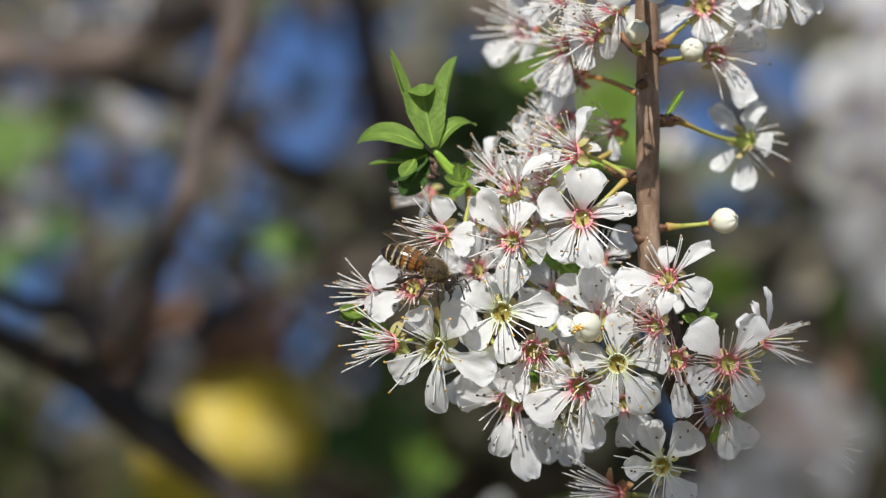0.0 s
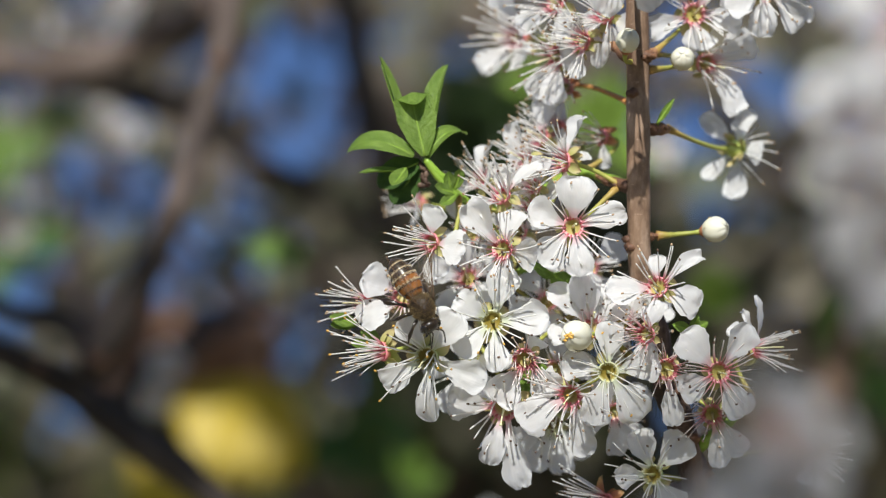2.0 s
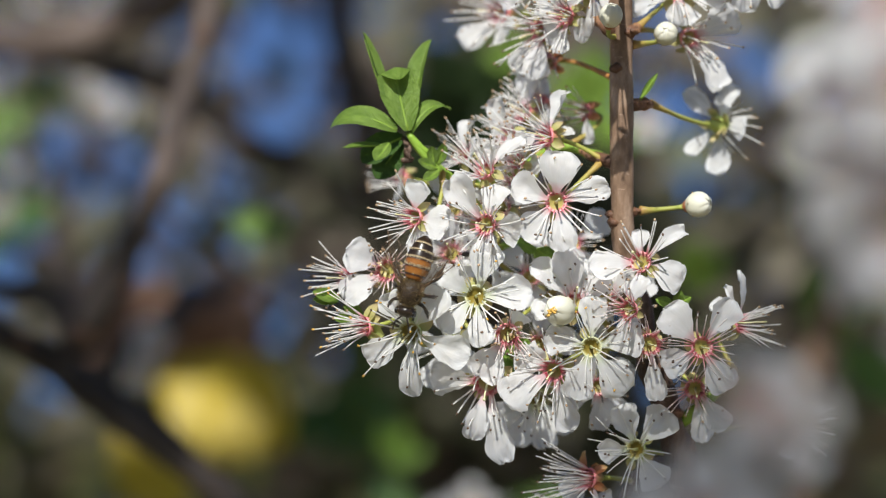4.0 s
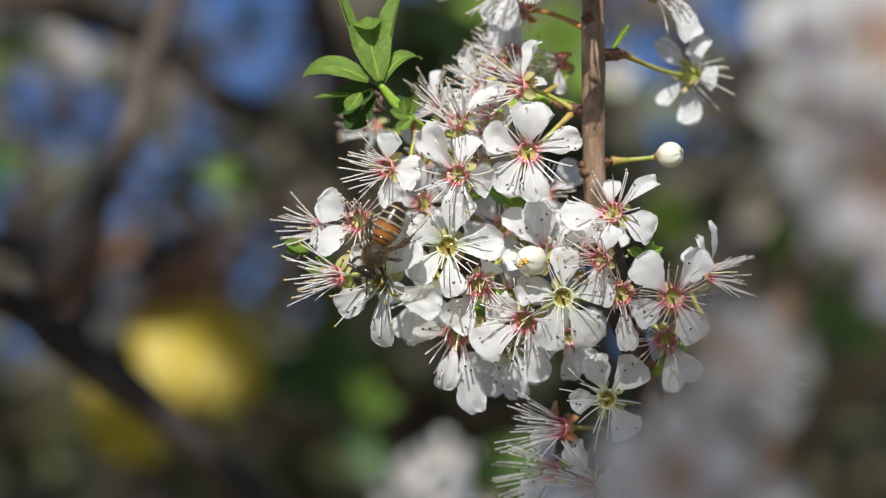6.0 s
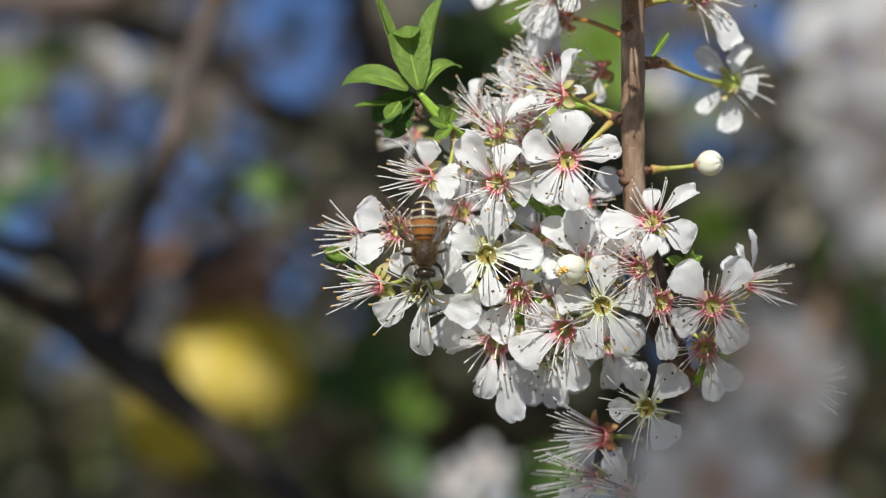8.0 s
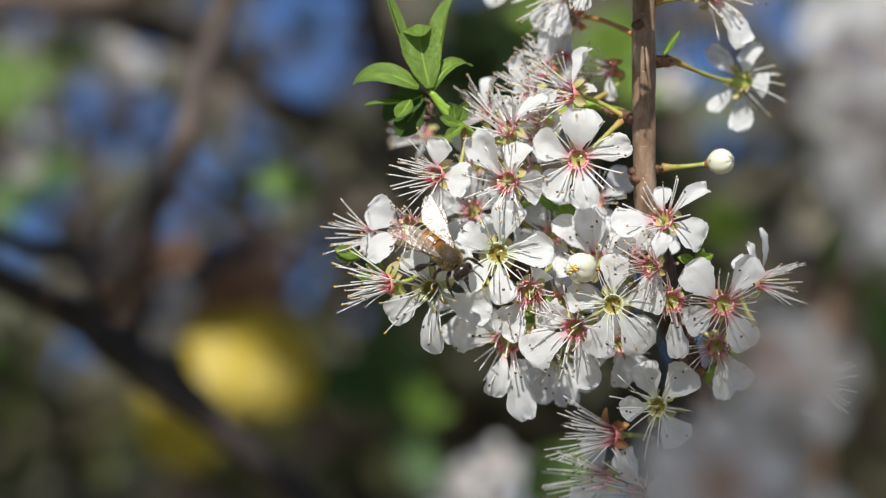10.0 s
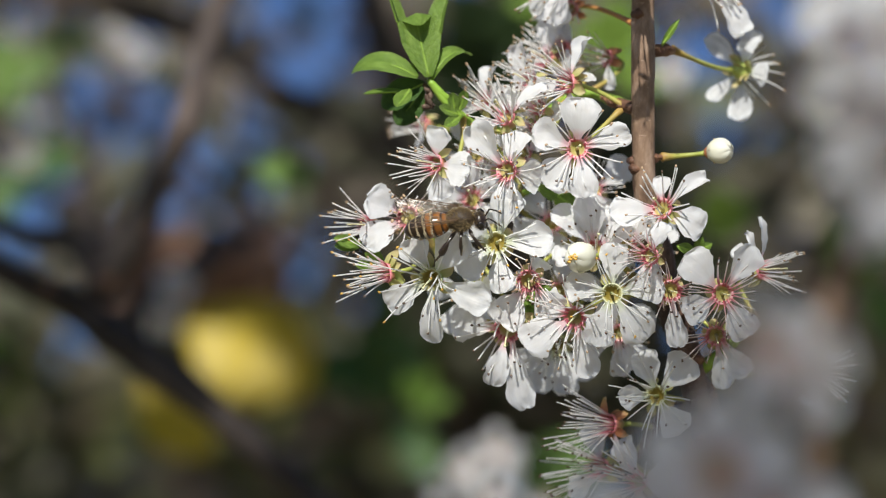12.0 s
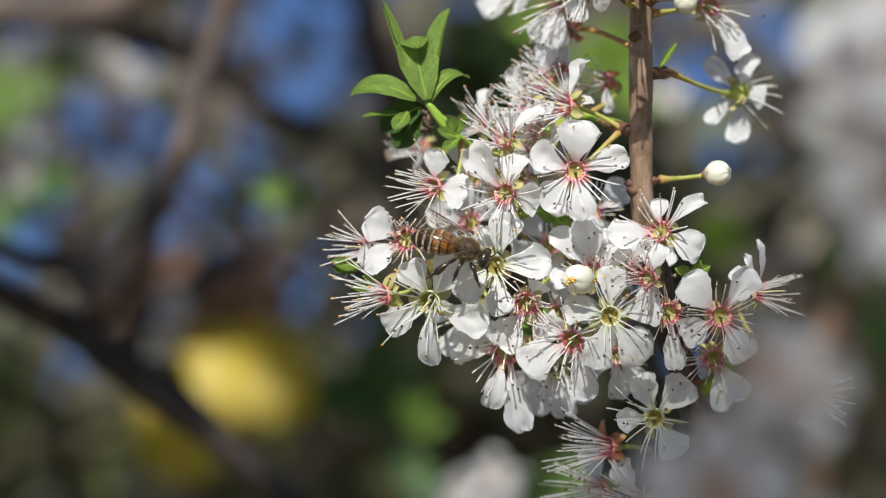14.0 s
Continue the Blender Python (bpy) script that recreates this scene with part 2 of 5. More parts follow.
def egg(cx, cy, cz, rx, ry, rz, n=10, m=7, wobble=0.0, seed=0):
    """A rounded body, x along its axis; uv runs along x."""
    verts, faces, uvs = [], [], []
    for i in range(m + 1):
        a = math.pi * i / m
        for k in range(n):
            b = 2 * math.pi * k / n
            v = Vector((-math.cos(a), math.sin(a) * math.cos(b), math.sin(a) * math.sin(b)))
            q = 1 + (wobble * noise.noise(v * 1.7 + Vector((seed, 3, 1))) if wobble else 0)
            verts.append((cx + v.x * rx * q, cy + v.y * ry * q, cz + v.z * rz * q))
            uvs.append((k / n, i / m))
    for i in range(m):
        for k in range(n):
            j = (k + 1) % n
            faces.append((i * n + k, i * n + j, (i + 1) * n + j, (i + 1) * n + k))
    return verts, faces, uvs


def lathe(profile, n=14):
    """A turned piece round z from (radius, height) pairs."""
    verts, faces, uvs = [], [], []
    m = len(profile)
    for i, (r, z) in enumerate(profile):
        for k in range(n):
            a = 2 * math.pi * k / n
            verts.append((r * math.cos(a), r * math.sin(a), z))
            uvs.append((k / n, i / (m - 1)))
    for i in range(m - 1):
        for k in range(n):
            j = (k + 1) % n
            faces.append((i * n + k, i * n + j, (i + 1) * n + j, (i + 1) * n + k))
    return verts, faces, uvs


def sheet(half, lift, rows=10, cols=8, length=1.0):
    """A leaf or petal along x: half(s) its half width, lift(s, q) its height."""
    verts, faces, uvs = [], [], []
    for i in range(rows + 1):
        s = 1 - (1 - i / rows) ** 1.45
        for k in range(cols + 1):
            q = 2 * k / cols - 1
            h = half(s, q)
            verts.append((s * length, q * h, lift(s, q)))
            uvs.append(((q + 1) / 2, s))
    for i in range(rows):
        for k in range(cols):
            a = i * (cols + 1) + k
            faces.append((a, a + 1, a + cols + 2, a + cols + 1))
    return verts, faces, uvs


# ---- blossoms ----
dice = random.Random(7)
PETAL_S = (0.0, 0.08, 0.2, 0.36, 0.54, 0.70, 0.83, 0.93, 0.98, 1.0)
PETAL_W = (0.04, 0.055, 0.13, 0.25, 0.34, 0.385, 0.37, 0.28, 0.17, 0.05)


def petal_mesh(mat, k):
    d = random.Random(100 + k)
    cup, side, wide = d.uniform(0.0, 0.17), d.uniform(-0.12, 0.45), d.uniform(0.86, 1.08)
    tip, notch, twist, fold = d.uniform(-0.12, 0.10), d.uniform(0.0, 0.05), d.uniform(-0.12, 0.12), d.uniform(0, 1)

    def half(s, q):
        w = float(np.interp(s, PETAL_S, PETAL_W)) * wide
        return w * (1 + 0.22 * noise.noise(Vector((s * 3.5, math.copysign(3, q), k * 5.1))) + 0.09 * noise.noise(Vector((s * 11, math.copysign(3, q), k * 2.3))))

    def lift(s, q):
        w = float(np.interp(s, PETAL_S, PETAL_W))
        ruffle = 0.19 * s * s * abs(q) * noise.noise(Vector((s * 3.2, q * 1.9, k * 7.7))) + 0.034 * s * noise.noise(Vector((s * 8.0, q * 4.6, k * 3.1)))
        crease = -0.035 * fold * math.exp(-(q / 0.22) ** 2) * math.sin(math.pi * s)
        return cup * math.sin(math.pi * s * 0.9) + tip * s ** 3 + side * w * q * q + twist * s * q * w + ruffle * 1.6 + crease

    v, f, u = sheet(half, lift, 13, 10)
    v = [(x - notch * math.exp(-(y / 0.06) ** 2) * (x > 0.93) + 0.035 * (x > 0.8) * noise.noise(Vector((y * 9, k * 1.7, 5))), y, z) for x, y, z in v]
    return mesh_of("petal", v, f, u, mat)


PETALS = {"g": [petal_mesh(PETAL, k) for k in range(16)], "p": [petal_mesh(PETAL_PINK, k) for k in range(16)]}


def filament_mesh(mat, k):
    d = random.Random(300 + k)
    bend, sway = d.uniform(-0.10, 0.24), d.uniform(-0.16, 0.16)
    pts = [(bend * math.sin(math.pi * 0.5 * s) * s - 0.04 * s, sway * s * s, s) for s in (0, 0.2, 0.42, 0.64, 0.84, 1.0)]
    return mesh_of("stamen", *tube(pts, [0.022, 0.0195, 0.0180, 0.0168, 0.0160, 0.0150], 5), mat), pts[-1]


FILAMENTS = {"g": [filament_mesh(FILAMENT, k) for k in range(10)], "p": [filament_mesh(FILAMENT_PINK, k) for k in range(10)],
             "r": [filament_mesh(FILAMENT_RED, k) for k in range(10)]}
ANTHERS = {key: mesh_of("anther", *egg(0, 0, 0, 0.42, 0.30, 0.30, 6, 4, 0.25, i), mat)
           for i, (key, mat) in enumerate((("y", ANTHER_YELLOW), ("d", ANTHER_DARK), ("t", ANTHER_TAN)))}
CUPS = {"g": mesh_of("cup", *lathe([(0.0, -0.11), (0.09, -0.10), (0.14, -0.05), (0.175, 0.0), (0.20, 0.02), (0.205, -0.02), (0.17, -0.16), (0.10, -0.27), (0.05, -0.32)]), CUP_GREEN),
        "p": mesh_of("cup", *lathe([(0.0, -0.11), (0.09, -0.10), (0.14, -0.05), (0.175, 0.0), (0.20, 0.02), (0.205, -0.02), (0.17, -0.16), (0.10, -0.27), (0.05, -0.32)]), CUP_PINK)}


def sepal_mesh(mat):
    return mesh_of("sepal", *sheet(lambda s, q: 0.14 * math.sin(math.pi * (0.12 + 0.86 * s)) ** 0.8,
                                   lambda s, q: -0.10 * s * s + 0.05 * q * q, 6, 4, 0.36), mat)


SEPALS = {"g": sepal_mesh(SEPAL), "p": sepal_mesh(SEPAL_RED), "y": sepal_mesh(CUP_LEAF)}
PISTIL_MESH = mesh_of("pistil", *joined([tube([(0, 0, -0.18), (0.01, 0, 0.1), (0.03, 0.01, 0.36), (0.05, 0.0, 0.55)], [0.05, 0.02, 0.013, 0.013], 5),
                                         egg(0.05, 0, 0.56, 0.026, 0.026, 0.022, 6, 4)]), PISTIL)
TWIG_POINTS = []                  # where stalks can grow from


def facing(centre, n, size=1.0):
    """The axes of a blossom: z along the way that it faces, x as near to the right as can be."""
    n = Vector(n).normalized()
    x = Vector((1, 0, 0)) - n * n.x
    if x.length < 0.02:
        x = Vector((0, 0, 1)) - n * n.z
    x.normalize()
    y = n.cross(x)
    m = Matrix.Identity(4)
    for i, c in enumerate((x, y, n)):
        m[0][i], m[1][i], m[2][i] = c * size
    m.translation = centre
    return m


def stalk_foot(p, reach=(3, 40)):
    best = min(TWIG_POINTS, key=lambda q: abs((q - p).length - 9) + (0 if reach[0] < (q - p).length < reach[1] else 50))
    return best


def petal_way(tip, roll, start):
    """The pose and length of a petal that reaches from near a blossom's middle to tip, in the blossom's space."""
    x = tip.normalized()
    z = Vector((0, 0, 1)) - x * x.z
    if z.length < 0.25:
        z = Vector((-1, 0, 0.3)) - x * (x.z * 0.3 - x.x)
    z.normalize()
    y = z.cross(x)
    m = Matrix.Identity(4)
    for i, c in enumerate((x, y, z)):
        m[0][i], m[1][i], m[2][i] = c
    m.translation = x * start
    return m @ pose(0, 0, 0, roll), tip.length - start


def blossom(x, y, z, size, n, petals, style="p", lift=12, stamens=24, spread=(12, 55), long=(0.55, 0.85), anthers="ttd",
            foot=None, sepals=True, red=False, cup=1.12, bracts=(), wide=1.0, label="", group="blossoms of the cluster", name="blossom", stalk_mat=None):
    """An open blossom: its middle in the plan, its radius, the way it faces, the turns at which it has petals."""
    base = bpy.data.objects.new(name, None)
    scene.collection.objects.link(base)
    base.empty_display_size = 0.002
    base.matrix_basis = RIGID @ Matrix.Translation(Vector((x, y, z)) * 0.001) @ facing((0, 0, 0), n)
    tagged(base, label or ("white plum blossom with pink middle and long stamens" if style == "p" else
                           "white plum blossom with yellow-green middle and stamens"), "blossom", group)
    u = size * 0.001
    turn = facing((0, 0, 0), n).to_3x3().inverted()
    for a in petals:
        if isinstance(a, tuple):
            across, up, ahead, full = a[:4]
            m, length = petal_way(turn @ Vector((across, ahead, up)) * 0.001, a[4] if len(a) > 4 else dice.uniform(-14, 14), 0.155 * u * cup)
            part("petal", dice.choice(PETALS[style]), base, m @ Matrix.Diagonal((length, full * 0.00132, length, 1)))
            continue
        e = lift + dice.uniform(-13, 13)
        m = pose(0, 0, 0, 0, 0, a) @ pose(0.15 * u, 0, 0.0, 0, -e, 0) @ pose(0, 0, 0, dice.uniform(-24, 24), 0, 0)
        k = dice.uniform(0.79, 0.92) * u
        part("petal", dice.choice(PETALS[style]), base, m @ Matrix.Diagonal((k, k * wide * dice.uniform(0.92, 1.08), k, 1)))
    mouth = min(cup, 0.55 + 0.45 * cup)
    part("cup", CUPS[style], base, Matrix.Diagonal((u * mouth, u * mouth, u * (0.6 + 0.4 * mouth), 1)))
    if sepals:
        for i in range(5):
            part("sepal", SEPALS["p" if red else "g"], base,
                 pose(0, 0, 0, 0, 0, 36 + 72 * i + dice.uniform(-8, 8)) @ pose(0.17 * u, 0, -0.04 * u, 0, dice.uniform(15, 50), 0) @ Matrix.Scale(u * 0.82, 4))
    for across, up, ahead, full, kind in bracts:
        m, length = petal_way(turn @ Vector((across, ahead, up)) * 0.001, 0, 0.1 * u)
        part("sepal", SEPALS[kind], base, m @ Matrix.Diagonal((length / 0.36, full * 0.0036, length / 0.36, 1)))
    for i in range(stamens):
        a = 360 * i / stamens + dice.uniform(-9, 9)
        tilt = dice.uniform(*spread)
        ln = dice.uniform(*long) * u
        me, tip = dice.choice(FILAMENTS["r" if style == "p" and cup >= 1.5 else style])
        m = pose(0, 0, 0, 0, 0, a) @ pose(0.168 * u * mouth * dice.uniform(0.74, 1.03), 0, -0.02 * u, 0, tilt, 0) @ pose(0, 0, 0, 0, 0, dice.uniform(0, 360))
        st = part("stamen", me, base, m @ Matrix.Diagonal((u * 0.8, u * 0.8, ln, 1)))
        if dice.random() < 0.72:
            g = 0.0007
            part("anther", ANTHERS[dice.choice(anthers)], st,
                 Matrix.Translation(tip) @ Matrix.Diagonal((g / (u * 0.8), g / (u * 0.8), g / ln, 1)) @ pose(0, 0, 0, dice.uniform(0, 180), dice.uniform(0, 180), 0))
    part("pistil", PISTIL_MESH, base, Matrix.Scale(u, 4))
    n = Vector(n).normalized()
    c = Vector((x, y, z))
    back = c - n * size * 0.30
    end = Vector(foot) if foot else stalk_foot(back)
    mid = back - n * min(5.0, (end - back).length * 0.45)
    pts = [back.lerp(mid, s).lerp(mid.lerp(end, s), s) for s in (0, 0.12, 0.25, 0.4, 0.55, 0.7, 0.85, 1.0)]
    inv = base.matrix_basis.inverted()
    me = mesh_of("stalk", *tube([inv @ (PLAN @ p) for p in pts], [0.00055] + [0.00042] * 5 + [0.0005, 0.0008], 6), stalk_mat or STALK)
    part("stalk", me, base)
    return base


def bud(x, y, z, size, n, foot, opened=False, label="closed cream-white blossom bud on a green stalk"):
    """A closed bud: overlapping petals, sepals round its base, a stalk."""
    base = bpy.data.objects.new("blossom_bud", None)
    scene.collection.objects.link(base)
    base.empty_display_size = 0.002
    base.matrix_basis = RIGID @ Matrix.Translation(Vector((x, y, z)) * 0.001) @ facing((0, 0, 0), n)
    tagged(base, label, "bud", "buds")
    u = size * 0.001
    core = mesh_of("petal_ball", *egg(0, 0, 0, 0.94, 0.90, 0.90, 14, 10, 0.05, size), BUD_WHITE)
    part("petal_ball", core, base, pose(0, 0, 0, 0, -90, 0) @ Matrix.Scale(u, 4))
    for i in range(5):
        v, f, uv = [], [], []
        rows, cols = 9, 8
        for r in range(rows + 1):
            s = r / rows
            th = math.pi * (0.06 + 0.86 * s)
            for k in range(cols + 1):
                q = 2 * k / cols - 1
                ph = q * 0.85 * math.sin(math.pi * min(0.97, 0.12 + 0.80 * s)) ** 0.5 + 0.5 * s
                rad = 1.0 + (0.10 if opened else 0.022) * q + 0.03 * math.cos(q * 2) + 0.02 * noise.noise(Vector((s * 3, q * 2, i * 4.0)))
                v.append((rad * 0.98 * math.sin(th) * math.cos(ph), rad * 0.98 * math.sin(th) * math.sin(ph), -rad * 1.06 * math.cos(th)))
                uv.append(((q + 1) / 2, s))
        for r in range(rows):
            for k in range(cols):
                a = r * (cols + 1) + k
                f.append((a, a + 1, a + cols + 2, a + cols + 1))
        part("petal", mesh_of("petal", v, f, uv, BUD_WHITE), base, pose(0, 0, 0, 0, 0, 72 * i) @ Matrix.Scale(u, 4))
    for i in range(5):
        me = SEPALS["p" if i % 2 else "g"]
        part("sepal", me, base, pose(0, 0, -0.98 * u, 0, 0, 36 + 72 * i) @ pose(0.26 * u, 0, -0.1 * u, 0, -58, 0) @ Matrix.Scale(u * 3.0, 4))
    part("cup", mesh_of("cup", *lathe([(0.0, -0.80), (0.45, -0.84), (0.52, -0.98), (0.42, -1.2), (0.22, -1.40), (0.12, -1.5)], 10), SEPAL_RED if not opened else SEPAL), base, Matrix.Scale(u, 4))
    if opened:
        for i in range(9):
            part("anther", ANTHERS["y"], base, pose(dice.uniform(-0.3, 0.3) * u, dice.uniform(-0.3, 0.3) * u, 1.0 * u) @ Matrix.Scale(0.0009, 4))
    n = Vector(n).normalized()
    back = Vector((x, y, z)) - n * size * 1.4
    end = Vector(foot)
    mid = back - n * (end - back).length * 0.4
    pts = [back.lerp(mid, s).lerp(mid.lerp(end, s), s) for s in (0, 0.15, 0.3, 0.5, 0.7, 0.85, 1.0)]
    inv = base.matrix_basis.inverted()
    part("stalk", mesh_of("stalk", *tube([inv @ (PLAN @ p) for p in pts], [0.0005, 0.0004, 0.0004, 0.0004, 0.00045, 0.0006, 0.0009], 6), STALK), base)
    return base


# ---- twigs and leaves ----
def twig(points, radii, name="twig", mat=None, label="", group="", steps=8, sides=12, rough=0.25, grow=True, knots=0, category="twig"):
    """A twig along a few plan points, with buds' scars as knots."""
    line = smooth_line(points, steps)
    rr = np.interp(np.linspace(0, 1, len(line)), np.linspace(0, 1, len(radii)), radii)
    if grow:
        TWIG_POINTS.extend(line)
    base = bpy.data.objects.new(name, None)
    scene.collection.objects.link(base)
    base.empty_display_size = 0.005
    base.matrix_basis = RIGID @ Matrix.Translation(line[0] * 0.001)
    tagged(base, label, category, group)
    local = [(p - line[0]) * 0.001 for p in line]
    part("bark", mesh_of("bark", *tube(local, rr * 0.001, sides, rough, len(line)), mat or BARK), base)
    d = random.Random(len(line) + int(radii[0] * 100))
    for k in range(knots):
        i = d.randrange(2, len(local) - 2)
        r = rr[i] * 0.001
        a = d.uniform(0, 6.28)
        off = Vector((math.cos(a), math.sin(a), 0)) * r * 0.85
        off = off if mat is not SCALE else off * d.uniform(0.5, 1.3)
        part("knot", mesh_of("knot", *egg(0, 0, 0, r * 0.55, r * 0.5, r * 0.45, 8, 6, 0.5, k), SCALE), base, Matrix.Translation(local[i] + off))
    return base


def leaf_mesh(mat, length, width, curl=0.2, fold=0.25, teeth=0.05, k=0, droop=0.0):
    """A toothed leaf with a midrib, folded and curled."""
    def half(s, q):
        w = width * length * (math.sin(math.pi * min(1, 0.03 + 0.97 * s ** 1.15)) ** 0.8 + 0.02)
        return w * (1 + (2.2 * teeth * ((s * 24) % 1.0) if abs(q) > 0.9 else 0))

    def lift(s, q):
        w = width * length * math.sin(math.pi * min(1, 0.03 + 0.97 * s))
        return (curl * s * s * length + fold * w * abs(q) ** 1.2 - droop * length * max(0, s - 0.55) ** 2 * 4
                + 0.02 * length * noise.noise(Vector((s * 5, q * 2, k * 3.3))))
    return sheet(half, lift, 46, 8, length)


def leaf(parent, foot, way, normal, length, width, curl=0.2, fold=0.25, mat=None, k=0, droop=0.0, rib=True):
    """A leaf of a shoot: its foot in the shoot's space, its way, and the side it shows."""
    x = Vector(way).normalized()
    z = Vector(normal)
    z = (z - x * z.dot(x)).normalized()
    y = z.cross(x)
    m = Matrix.Identity(4)
    for i, c in enumerate((x, y, z)):
        m[0][i], m[1][i], m[2][i] = c
    m.translation = foot
    ob = part("leaf", mesh_of("leaf", *leaf_mesh(mat or LEAF, length, width, curl, fold, 0.06, k, droop), mat or LEAF), parent, m)
    if rib:
        pts = [(s * length, 0, curl * s * s * length - droop * length * max(0, s - 0.55) ** 2 * 4 - 0.00006 + 0.02 * length * noise.noise(Vector((s * 5, 0, k * 3.3))))
               for s in np.linspace(0, 0.97, 9)]
        part("midrib", mesh_of("midrib", *tube(pts, list(np.linspace(0.0003, 0.00008, 9)), 5), SHOOT), ob)
    return ob


def flat_matter(name, colour, rough, scale=2500.0, spec=0.5, relief=0.0):
    m, t, b = matter(name, rough, 0.0, spec)
    n = grain(t, scale, 4)
    c = blend(t, 0.6, colour, ramp(t, n, [(0.3, (0.4, 0.4, 0.4)), (0.7, (1, 1, 1))]), "MULTIPLY")
    t.links.new(c, b.inputs["Base Color"])
    if relief:
        bump(t, b, n, 0.6, relief)
    return m


def leaf_tuft(place, ways, length, width, mat=None, label="small fresh green leaves on the twig"):
    """A few small leaves from one point."""
    base = bpy.data.objects.new("leaf_tuft", None)
    scene.collection.objects.link(base)
    base.empty_display_size = 0.002
    base.matrix_basis = RIGID @ Matrix.Translation(Vector(place) * 0.001)
    tagged(base, label, "leaf", "leaf tufts")
    for i, w in enumerate(ways):
        leaf(base, (0, 0, 0), w, (0.1 * i - 0.1, -1, 0.35), length * 0.001 * (1 - 0.08 * i), width, 0.1, 0.4, mat, i, 0.1)
    return base


def bent_leaf(parent, foot, way, normal, length, width, bends, fold=0.25, mat=None, k=0, widest=1.15):
    """A toothed leaf whose midrib turns by bends, pairs of (share of the length, degrees towards the side shown)."""
    x = Vector(way).normalized()
    z = Vector(normal)
    z = (z - x * z.dot(x)).normalized()
    y = z.cross(x)
    m = Matrix.Identity(4)
    for i, c in enumerate((x, y, z)):
        m[0][i], m[1][i], m[2][i] = c
    m.translation = foot
    rows, cols = 48, 8
    verts, faces, uvs, spine = [], [], [], []
    px = pz = 0.0
    for i in range(rows + 1):
        s = i / rows
        a = radians(float(np.interp(s, [b[0] for b in bends], [b[1] for b in bends])))
        spine.append(Vector((px, 0, pz)))
        w = width * 0.5 * (math.sin(math.pi * min(1, 0.02 + 0.98 * s ** widest)) ** 0.62 + 0.015)
        up = Vector((-math.sin(a), 0, math.cos(a)))
        for c in range(cols + 1):
            q = 2 * c / cols - 1
            h = w * (1 + (0.10 * ((s * 26) % 1.0) if abs(q) > 0.9 else 0))
            verts.append(spine[-1] + Vector((0, q * h, 0)) + up * (fold * w * abs(q) ** 1.25 + 0.05 * w * noise.noise(Vector((s * 6, q * 2.5, k * 3.3)))))
            uvs.append(((q + 1) / 2, s))
        px += math.cos(a) * length / rows
        pz += math.sin(a) * length / rows
    for i in range(rows):
        for c in range(cols):
            a = i * (cols + 1) + c
            faces.append((a, a + 1, a + cols + 2, a + cols + 1))
    ob = part("leaf", mesh_of("leaf", verts, faces, uvs, mat or LEAF), parent, m)
    part("midrib", mesh_of("midrib", *tube([p + Vector((0, 0, -0.00008)) for p in spine[:-2:4]], list(np.linspace(0.00024, 0.00006, len(spine[:-2:4]))), 5), SHOOT), ob)
    return ob


def leaf_shoot():
    """The fresh leafy shoot beside the blossoms."""
    base = bpy.data.objects.new("leaf_shoot", None)
    scene.collection.objects.link(base)
    base.empty_display_size = 0.005
    base.matrix_basis = RIGID @ Matrix.Translation(Vector((-1.4, 5, 17.2)) * 0.001)
    tagged(base, "fresh bright green leaf shoot with toothed leaves", "leaves")
    k = 0.001
    # the broad leaf, its tip folded over towards the front
    bent_leaf(base, (-0.2 * k, -1 * k, 1 * k), (-0.22, 0.10, 1.0), (0.15, -1, 0.1), 15.6 * k, 6.9 * k, ((0, -6), (0.55, 0), (0.70, 8), (0.79, 128), (1, 160)), 0.30, None, 1, 1.15)
    # two behind it
    bent_leaf(base, (0.4 * k, 2 * k, 2 * k), (0.12, 0.12, 1.0), (-0.75, -0.7, 0.05), 16.8 * k, 4.4 * k, ((0, 0), (0.6, -6), (1, -26)), 0.55, None, 2, 1.2)
    bent_leaf(base, (-2.4 * k, 2 * k, 2 * k), (-0.42, 0.1, 1.0), (0.85, -0.45, 0.1), 18.2 * k, 2.8 * k, ((0, 0), (1, 8)), 0.8, None, 3)
    # the arched ones to both sides
    bent_leaf(base, (-2.2 * k, -1 * k, 1.0 * k), (-1.0, -0.2, 0.55), (0.40, -0.70, 0.60), 14.2 * k, 5.0 * k, ((0, 6), (0.35, -16), (1, -92)), 0.16, None, 4, 0.95)
    bent_leaf(base, (0.4 * k, 0, 0.5 * k), (0.36, -0.15, 1.0), (-0.62, -0.72, 0.3), 11.2 * k, 3.8 * k, ((0, 6), (0.4, -38), (1, -112)), 0.3, None, 5, 1.1)
    # small low ones; the two below get their shade from a darker leaf colour
    bent_leaf(base, (-4.0 * k, 0, -1.6 * k), (-1.0, -0.1, 0.02), (0.0, -0.35, 0.95), 8.0 * k, 2.2 * k, ((0, 0), (1, -10)), 0.4, None, 6)
    bent_leaf(base, (-3.6 * k, -2 * k, -1.2 * k), (-0.45, -0.5, -0.75), (-0.2, -0.9, 0.5), 5.2 * k, 2.9 * k, ((0, 0), (1, 20)), 0.35, None, 7)
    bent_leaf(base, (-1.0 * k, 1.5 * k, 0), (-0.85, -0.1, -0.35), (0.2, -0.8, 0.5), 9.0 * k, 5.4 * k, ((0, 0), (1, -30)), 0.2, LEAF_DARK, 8)
